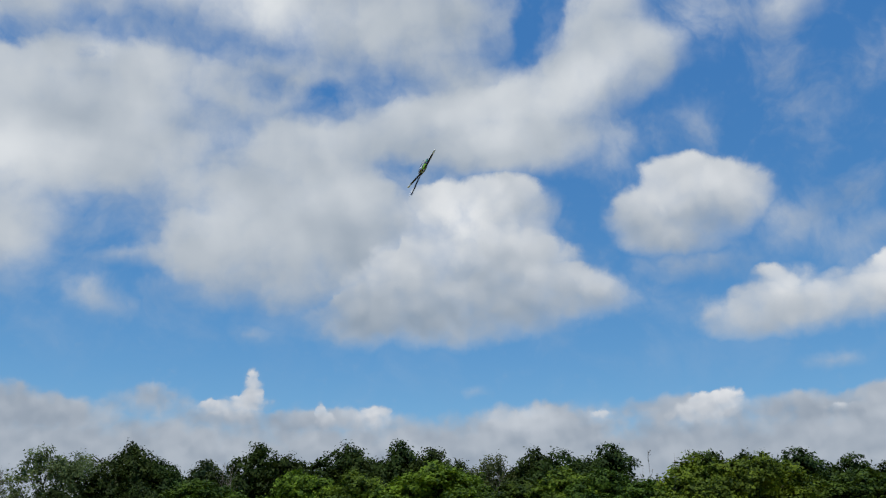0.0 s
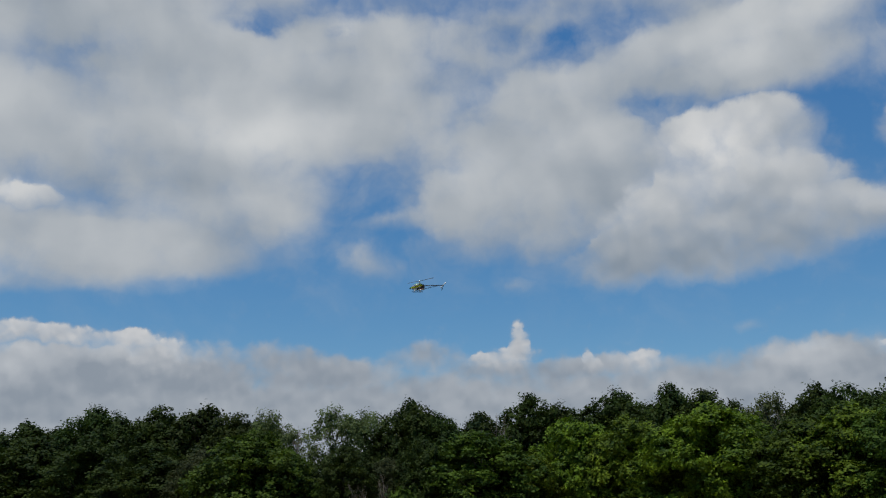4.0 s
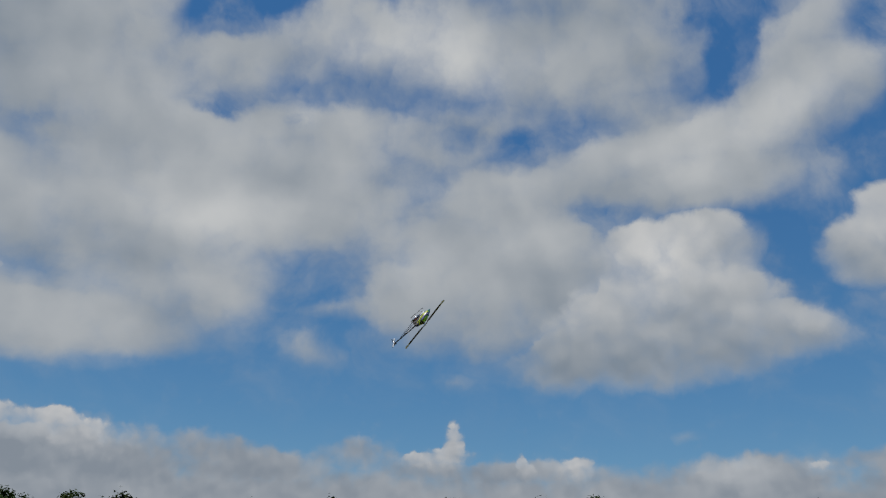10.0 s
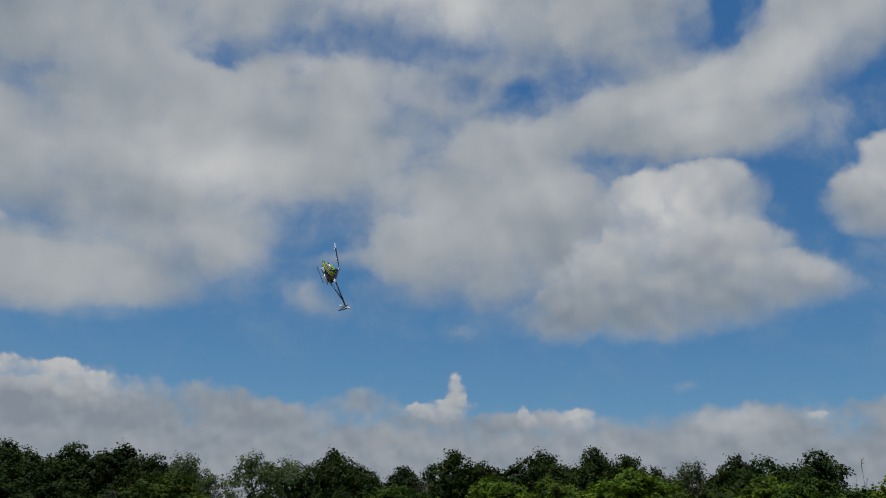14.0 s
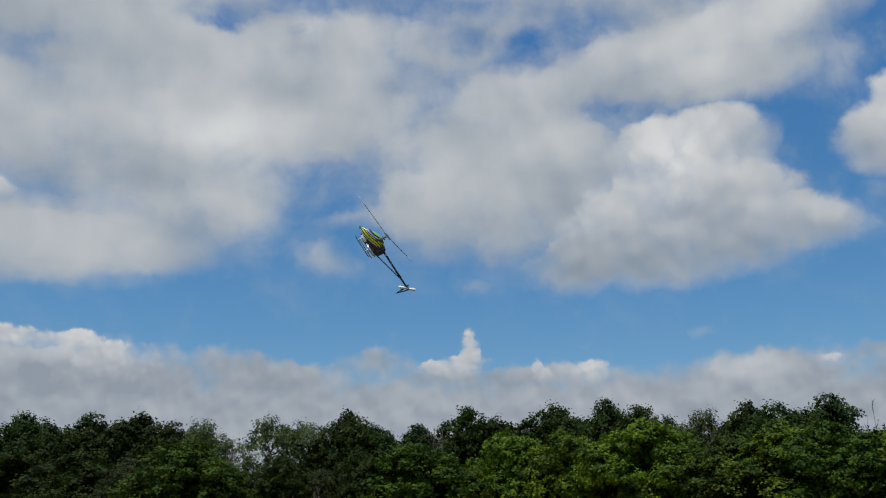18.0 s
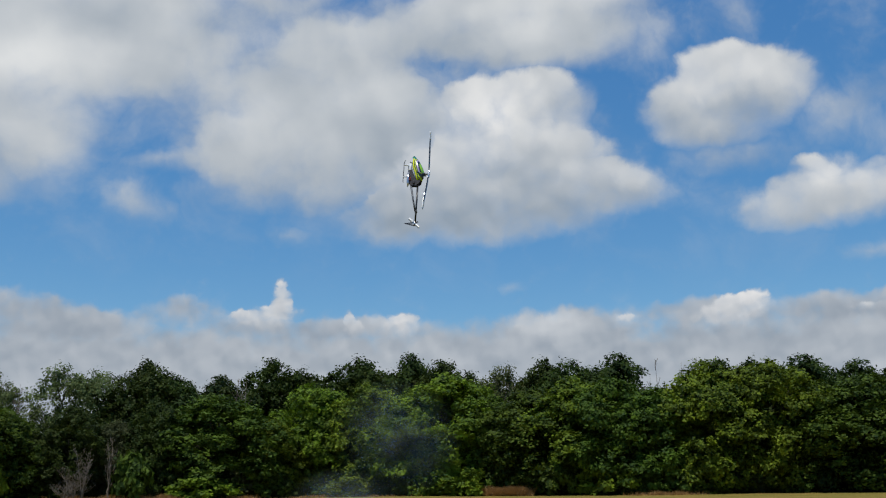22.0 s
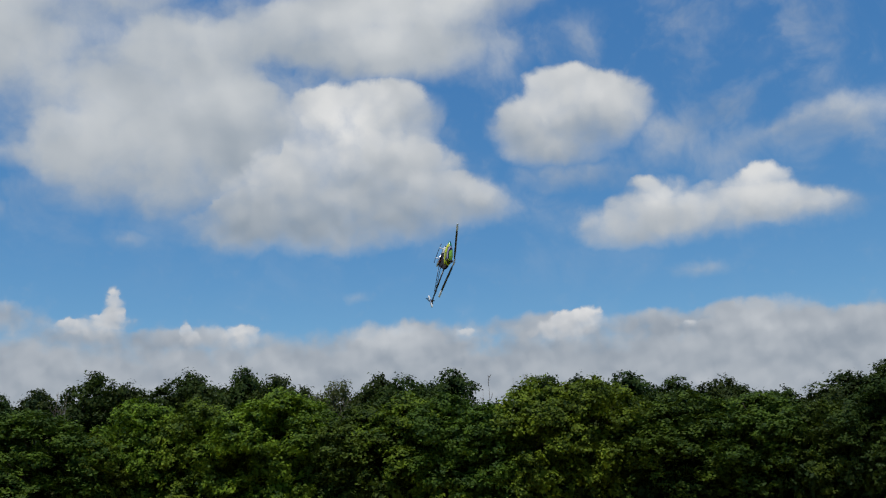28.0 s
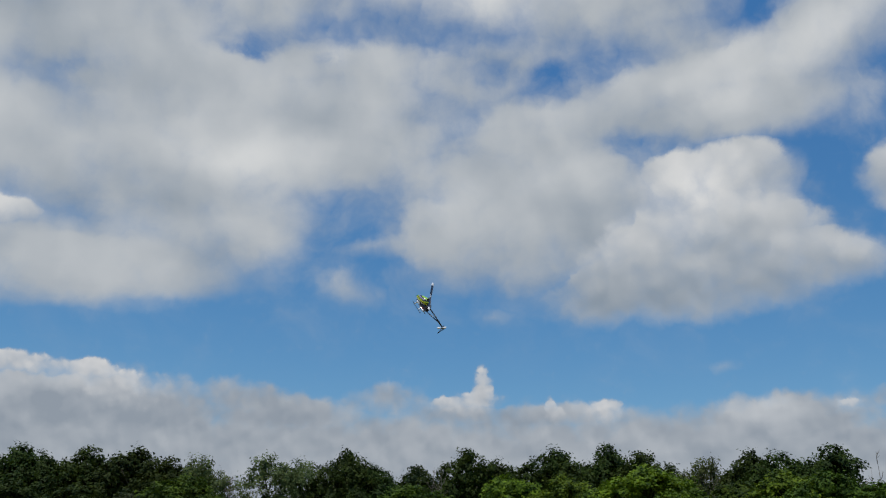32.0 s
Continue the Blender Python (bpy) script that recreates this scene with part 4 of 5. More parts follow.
for az, dist, height, seed, spread, stems, bow in ((-5.7, 75.2, 3.0, 11, 1.3, 6, 0.8), (-5.3, 75.0, 4.2, 12, 1.1, 4, 0.35), (-6.2, 75.5, 1.8, 13, 1.5, 5, 0.9),
                                                   (-3.9, 75.0, 4.8, 15, 0.9, 3, 0.2), (-15.4, 83.0, 5.2, 14, 1.3, 5, 0.4), (-14.5, 81.4, 4.6, 16, 1.2, 4, 0.4)):
    bare_tree(az, dist, height, seed, spread, "dead_brush", "grey tangle of dead brushwood at the wood edge", "dead brush", stems, bow)

# ---- the model helicopter ----
def livery():
    """Lime, white and black canopy paint with a violet window, in slanting sweeps."""
    m, n, out = material("canopy paint")
    sep = n.add("ShaderNodeSeparateXYZ")
    n.put(sep.inputs[0], n.coords())
    x, z = sep.outputs[0], sep.outputs[2]
    wave = n.math("MULTIPLY", n.math("SINE", n.math("MULTIPLY_ADD", x, 17.0, 0.6)), 0.010)
    sweep = n.math("ADD", n.math("MULTIPLY_ADD", x, 0.20, z), wave)
    ramp = n.add("ShaderNodeValToRGB")
    ramp.color_ramp.interpolation = "CONSTANT"
    stops = ((0.0, (0.02, 0.02, 0.022)), (0.10, (0.80, 0.81, 0.82)), (0.22, (0.02, 0.02, 0.02)), (0.28, (0.78, 0.82, 0.012)), (0.41, (0.015, 0.02, 0.015)),
             (0.49, (0.60, 0.74, 0.02)), (0.55, (0.02, 0.02, 0.03)), (0.62, (0.36, 0.31, 0.52)), (0.73, (0.015, 0.02, 0.02)), (0.85, (0.30, 0.62, 0.03)))
    ramp.color_ramp.elements[0].color = rgb(*stops[0][1])
    ramp.color_ramp.elements[1].position, ramp.color_ramp.elements[1].color = stops[1][0], rgb(*stops[1][1])
    for at, c in stops[2:]:
        ramp.color_ramp.elements.new(at).color = rgb(*c)
    n.put(ramp.inputs[0], n.ramp(sweep, -0.10, 0.10, smooth=False))
    behind = n.math("MULTIPLY", n.math("LESS_THAN", x, -0.10), n.math("GREATER_THAN", sweep, 0.004))
    streak = n.math("GREATER_THAN", n.math("SINE", n.math("MULTIPLY_ADD", x, 60.0, n.math("MULTIPLY", z, 95.0))), 0.45)
    col = n.mix(behind, ramp.outputs[0], n.mix(streak, rgb(0.015, 0.02, 0.015), rgb(0.55, 0.74, 0.02)))
    seam = n.math("LESS_THAN", n.math("ABSOLUTE", n.math("ADD", n.math("MULTIPLY_ADD", z, 0.6, x), 0.075)), 0.014)
    col = n.mix(n.math("MULTIPLY", seam, n.math("GREATER_THAN", sweep, -0.01)), col, rgb(0.015, 0.02, 0.015))
    nose = n.math("MULTIPLY_ADD", z, 0.5, x)
    col = n.mix(n.math("GREATER_THAN", nose, 0.175), col, rgb(0.015, 0.22, 0.13))
    col = n.mix(n.math("GREATER_THAN", nose, 0.215), col, rgb(0.01, 0.05, 0.05))
    col = n.mix(n.math("GREATER_THAN", n.math("MULTIPLY", x, -1.0), 0.225), col, rgb(0.02, 0.02, 0.022))
    s = n.add("ShaderNodeBsdfPrincipled")
    n.put(s.inputs["Base Color"], col)
    n.put(s.inputs["Roughness"], n.ramp(n.noise(n.coords(), 30, 3), 0.3, 0.7, 0.22, 0.34))
    s.inputs["Coat Weight"].default_value = 0.4
    n.t.links.new(s.outputs[0], out.inputs[0])
    return m


def loft(sections, sides=20, power=2.4):
    """A smooth body through sections of (x, half width, bottom, top)."""
    bm = bmesh.new()
    rings = []
    for x, w, lo, hi in sections:
        ring = []
        for k in range(sides):
            a = 2 * math.pi * k / sides
            c, s = math.cos(a), math.sin(a)
            ring.append(bm.verts.new((x, w * math.copysign(abs(c) ** (2 / power), c),
                                      (lo + hi) / 2 + (hi - lo) / 2 * math.copysign(abs(s) ** (2 / power), s))))
        rings.append(ring)
    for a, b in zip(rings, rings[1:]):
        for k in range(sides):
            bm.faces.new((a[k], a[(k + 1) % sides], b[(k + 1) % sides], b[k]))
    bm.faces.new(rings[0][::-1])
    bm.faces.new(rings[-1])
    bmesh.ops.recalc_face_normals(bm, faces=bm.faces)
    return bm


def plate(points, thickness, y=0.0):
    """A flat plate in the x-z plane from its outline."""
    bm = bmesh.new()
    a = [bm.verts.new((x, y - thickness / 2, z)) for x, z in points]
    b = [bm.verts.new((x, y + thickness / 2, z)) for x, z in points]
    bm.faces.new(a[::-1])
    bm.faces.new(b)
    for i in range(len(points)):
        j = (i + 1) % len(points)
        bm.faces.new((a[i], a[j], b[j], b[i]))
    bmesh.ops.recalc_face_normals(bm, faces=bm.faces)
    return bm


def helicopter():
    root = new("model_helicopter")
    canopy = part("canopy", loft([(0.285, 0.004, -0.094, -0.086), (0.26, 0.020, -0.108, -0.062), (0.21, 0.042, -0.116, -0.022), (0.14, 0.064, -0.115, 0.026),
                                  (0.06, 0.080, -0.108, 0.068), (-0.02, 0.086, -0.092, 0.098), (-0.10, 0.082, -0.068, 0.112),
                                  (-0.17, 0.066, -0.036, 0.106), (-0.22, 0.045, -0.005, 0.080), (-0.25, 0.020, 0.010, 0.050)]), livery(), root,
                  "glossy lime, white and black painted canopy")
    for y in (-0.035, 0.035):
        part("side_frame", plate([(0.14, -0.10), (0.16, -0.135), (0.02, -0.165), (-0.22, -0.165), (-0.30, -0.11), (-0.32, 0.0),
                                  (-0.28, 0.06), (-0.10, 0.10), (-0.02, 0.05)], 0.004, y), DARKFRAME, root, smooth=False)
    part("engine", box(bmesh.new(), (-0.16, -0.032, -0.155), (-0.06, 0.032, -0.07), 0.008), SILVER, root, "bare metal engine")
    part("fuel_tank", box(bmesh.new(), (-0.01, -0.042, -0.160), (0.13, 0.042, -0.105), 0.012), WHITE, root, "white plastic fuel tank")
    part("servo", box(bmesh.new(), (-0.28, 0.036, -0.06), (-0.235, 0.056, -0.02), 0.003), DARKFRAME, root, smooth=False)
    part("servo", box(bmesh.new(), (-0.21, 0.038, -0.13), (-0.15, 0.056, -0.10), 0.003), MAROON, root, "red anodised mount", smooth=False)
    bm = tube(bmesh.new(), [(-0.05, 0.055, -0.14), (-0.16, 0.062, -0.145), (-0.26, 0.06, -0.14), (-0.31, 0.058, -0.135)], [0.018, 0.022, 0.022, 0.010], 12)
    part("muffler", bm, SILVER, root, "polished exhaust muffler")
    part("tail_boom", tube(bmesh.new(), [(-0.24, 0, 0.015), (-1.01, 0, 0.015)], [0.0155, 0.0145], 12), CARBON, root)
    for y in (-0.03, 0.03):
        part("boom_brace", tube(bmesh.new(), [(-0.27, y, -0.115), (-0.80, y * 0.5, 0.0)], 0.0065, 8), CARBON, root)
    part("pushrod", tube(bmesh.new(), [(-0.26, 0.024, 0.035), (-0.98, 0.022, 0.03)], 0.003, 6), CARBON, root)
    part("brace_clamp", tube(bmesh.new(), [(-0.815, 0, 0.015), (-0.785, 0, 0.015)], 0.022, 12), CARBON, root)
    part("tail_gearbox", box(bmesh.new(), (-1.055, -0.018, -0.004), (-0.995, 0.018, 0.040), 0.006), DARKFRAME, root)
    # an open, swept fin of two tapering bars that meet at the lower tip
    fin = plate([(-0.975, 0.060), (-0.995, 0.062), (-1.000, 0.0), (-0.985, -0.188), (-0.972, -0.190), (-0.978, 0.0)], 0.005, -0.02)
    rear = plate([(-1.040, 0.050), (-1.060, 0.044), (-1.050, -0.010), (-0.992, -0.165), (-0.986, -0.150), (-1.030, 0.0)], 0.005, -0.02)
    spare = bpy.data.meshes.new("fin_bar")
    rear.to_mesh(spare)
    rear.free()
    fin.from_mesh(spare)
    bpy.data.meshes.remove(spare)
    part("tail_fin", fin, CARBON, root, "black open-framed swept tail fin", smooth=False)
    for y in (-0.085, 0.085):
        runner = tube(bmesh.new(), [(0.17, y, -0.205), (0.13, y, -0.222), (-0.22, y, -0.222), (-0.25, y, -0.217)], 0.0065, 8)
        part("skid_runner", runner, CARBON, root)
        for x in (0.08, -0.14):
            leg = tube(bmesh.new(), [(x, y * 0.35, -0.15), (x, y * 0.75, -0.165), (x, y, -0.222)], [0.014, 0.012, 0.010], 8)
            part("skid_strut", leg, WHITE, root, "white plastic strut")
    part("main_shaft", tube(bmesh.new(), [(-0.12, 0, 0.08), (-0.12, 0, 0.205)], 0.0075, 10), SILVER, root)
    swash = bmesh.new()
    tube(swash, [(-0.12, 0, 0.128), (-0.12, 0, 0.140)], 0.034, 16)
    part("swashplate", swash, DARKFRAME, root)
    # main rotor
    hub = box(bmesh.new(), (-0.075, -0.015, -0.012), (0.075, 0.015, 0.014), 0.005)
    tube(hub, [(0, 0, -0.05), (0, 0, 0.022)], 0.014, 10)
    spin = part("main_rotor", hub, SILVER, root, "machined aluminium head with two black blades")
    spin.location = (-0.12, 0, 0.205)
    rotor_blades = []
    for side in (1, -1):
        bm = bmesh.new()
        rings = []
        for r, chord, rise in ((0.065, 0.030, 0.0), (0.11, 0.046, 0.002), (0.16, 0.060, 0.004), (0.45, 0.060, 0.010), (0.64, 0.060, 0.016), (0.735, 0.060, 0.019), (0.775, 0.056, 0.020), (0.79, 0.034, 0.021)):
            ring = [(-0.4, 0.0), (-0.15, 0.10), (0.25, 0.06), (0.62, 0.0), (0.25, -0.04), (-0.15, -0.06)]
            rings.append([bm.verts.new((side * r, c * chord, t * chord + rise)) for c, t in ring])
        for j, (a, b) in enumerate(zip(rings, rings[1:])):
            for k in range(6):
                f = bm.faces.new((a[k], a[(k + 1) % 6], b[(k + 1) % 6], b[k]))
                f.material_index = 1 if j >= 4 and k < 3 else 0
        bm.faces.new(rings[0])
        bm.faces.new(rings[-1])
        bmesh.ops.recalc_face_normals(bm, faces=bm.faces)
        rotor_blades.append(part("rotor_blade", bm, [BLADE, WHITE], spin, "black rotor blade with a white upper tip"))
    # tail rotor
    tail = part("tail_rotor", box(bmesh.new(), (-0.012, -0.03, -0.035), (0.012, 0.008, 0.035), 0.004), SILVER, root, "small tail rotor with white blades")
    tail.location = (-1.03, 0.045, 0.018)
    for side in (1, -1):
        bm = bmesh.new()
        rings = []
        for r, chord in ((0.03, 0.022), (0.05, 0.040), (0.12, 0.044), (0.145, 0.032)):
            rings.append([bm.verts.new((c * chord, t, side * r)) for c, t in ((-0.5, 0), (0, 0.003), (0.5, 0), (0, -0.003))])
        for a, b in zip(rings, rings[1:]):
            for k in range(4):
                bm.faces.new((a[k], a[(k + 1) % 4], b[(k + 1) % 4], b[k]))
        bm.faces.new(rings[0])
        bm.faces.new(rings[-1])
        bmesh.ops.recalc_face_normals(bm, faces=bm.faces)
        part("tail_blade", bm, WHITE, tail, "white plastic tail blade")
    tagged(root, "lime, white and black model helicopter with black boom, in flight", "model helicopter")
    return root, spin, rotor_blades, tail


heli, main_rotor, rotor_blades, tail_rotor = helicopter()


def smoke_material(name, tone, thick, ragged):
    m, n, out = material(name)
    p = n.coords()
    rnd = n.add("ShaderNodeObjectInfo").outputs["Random"]
    wisp = n.noise(n.vmath("ADD", p, n.vmath("SCALE", (7.0, 3.0, 5.0), scale=rnd)), 1.5, 4, 0.58, 0.4)
    flat = n.vmath("MULTIPLY", p, (1.0, 0.0, 1.0))
    body = n.math("SUBTRACT", 1.0, n.vmath("LENGTH", flat), clamp=True)
    alpha = n.math("MULTIPLY", n.ramp(wisp, *ragged), n.math("MULTIPLY", n.ramp(body, 0.0, 0.7), thick))
    d = n.add("ShaderNodeBsdfDiffuse")
    d.inputs[0].default_value = rgb(*tone)
    t = n.add("ShaderNodeBsdfTranslucent")
    t.inputs[0].default_value = rgb(*tone)
    both = n.add("ShaderNodeMixShader")
    n.t.links.new(d.outputs[0], both.inputs[1])
    n.t.links.new(t.outputs[0], both.inputs[2])
    mixer = n.add("ShaderNodeMixShader")
    n.put(mixer.inputs[0], alpha)
    n.t.links.new(n.add("ShaderNodeBsdfTransparent").outputs[0], mixer.inputs[1])
    n.t.links.new(both.outputs[0], mixer.inputs[2])
    n.t.links.new(mixer.outputs[0], out.inputs[0])
    return m


SMOKE = smoke_material("exhaust smoke", (0.52, 0.66, 0.78), 0.50, (0.34, 0.70))
HAZE = smoke_material("thin exhaust", (0.88, 0.87, 0.82), 0.40, (0.28, 0.66))
DENSE = smoke_material("fresh exhaust", (0.90, 0.89, 0.86), 0.95, (0.12, 0.50))


def smoke_puff(seed, w, h, mat=SMOKE):
    """A soft puff of smoke: a bowed, ragged shell."""
    bm = bmesh.new()
    rings = [[bm.verts.new((0, -0.5, 0))]]
    for j in range(1, 9):
        r = j / 8
        ring = []
        for k in range(24):
            a = 2 * math.pi * k / 24
            q = Vector((r * math.cos(a), 0, r * math.sin(a)))
            q.y = -(0.5 * math.sqrt(max(0, 1 - r * r)) + 0.01) + 0.25 * noise.noise(q * 2 + Vector((seed * 3.7, -1, 0)))
            ring.append(bm.verts.new(q))
        rings.append(ring)
    for k in range(24):
        bm.faces.new((rings[0][0], rings[1][k], rings[1][(k + 1) % 24]))
    for a, b in zip(rings[1:], rings[2:]):
        for k in range(24):
            bm.faces.new((a[k], b[k], b[(k + 1) % 24], a[(k + 1) % 24]))
    me = bpy.data.meshes.new("smoke_puff")
    for f in bm.faces:
        f.smooth = True
    bm.to_mesh(me)
    bm.free()
    me.materials.append(mat)
    ob = new("smoke_puff", me)
    ob.scale = (w, w * 0.8, h)
    return tagged(ob, "thin bluish puff of exhaust smoke drifting downwind", "smoke", group="exhaust smoke")


# each puff: width, height, then where it is (bearing, elevation) when the helicopter hangs low
PUFFS = [(0.20, 0.42, -1.2, 5.4), (0.26, 0.46, -1.9, 3.6), (0.36, 0.40, -2.2, 1.9), (0.42, 0.40, -0.4, 0.4), (0.60, 0.40, 0.8, -0.8), (0.95, 0.32, -0.2, -2.0)]
puffs = [smoke_puff(i + 1, w, h) for i, (w, h, _, _) in enumerate(PUFFS)]

THIN = smoke_material("spread smoke", (0.55, 0.68, 0.80), 0.14, (0.20, 0.80))
# thin sheets of spent smoke: width, height, bearing and elevation as the column breaks up
SPREAD = [(1.1, 1.0, 4.4, 2.6), (1.0, 0.7, 1.2, -1.6)]
sheets = [smoke_puff(21 + i, w, h, THIN) for i, (w, h, _, _) in enumerate(SPREAD)]
wisps = [smoke_puff(11, 0.34, 0.10, HAZE), smoke_puff(12, 0.26, 0.17, HAZE), smoke_puff(13, 0.20, 0.22, HAZE), smoke_puff(14, 0.22, 0.22, DENSE)]


def flown(az, el, dist, pitch, lean=0, slew=0):
    """The helicopter at a bearing, elevation and distance, its left side to the field's near edge: the nose turned by pitch
    from the right over the top, then leaned about its length and slewed about its height."""
    d = heading(az, el)
    right = Vector((math.cos(radians(az)), -math.sin(radians(az)), 0))
    up = Vector((0, 0, 1))
    m = Matrix((right, up, right.cross(up))).transposed().to_4x4()
    m = m @ pose(0, 0, 0, 0, 0, pitch)
    m = m @ Matrix(((1, 0, 0, 0), (0, 0, -1, 0), (0, 1, 0, 0), (0, 0, 0, 1)))
    return Matrix.Translation(EYE + d * dist) @ m @ pose(0, 0, 0, 0, 0, slew) @ pose(0, 0, 0, lean)


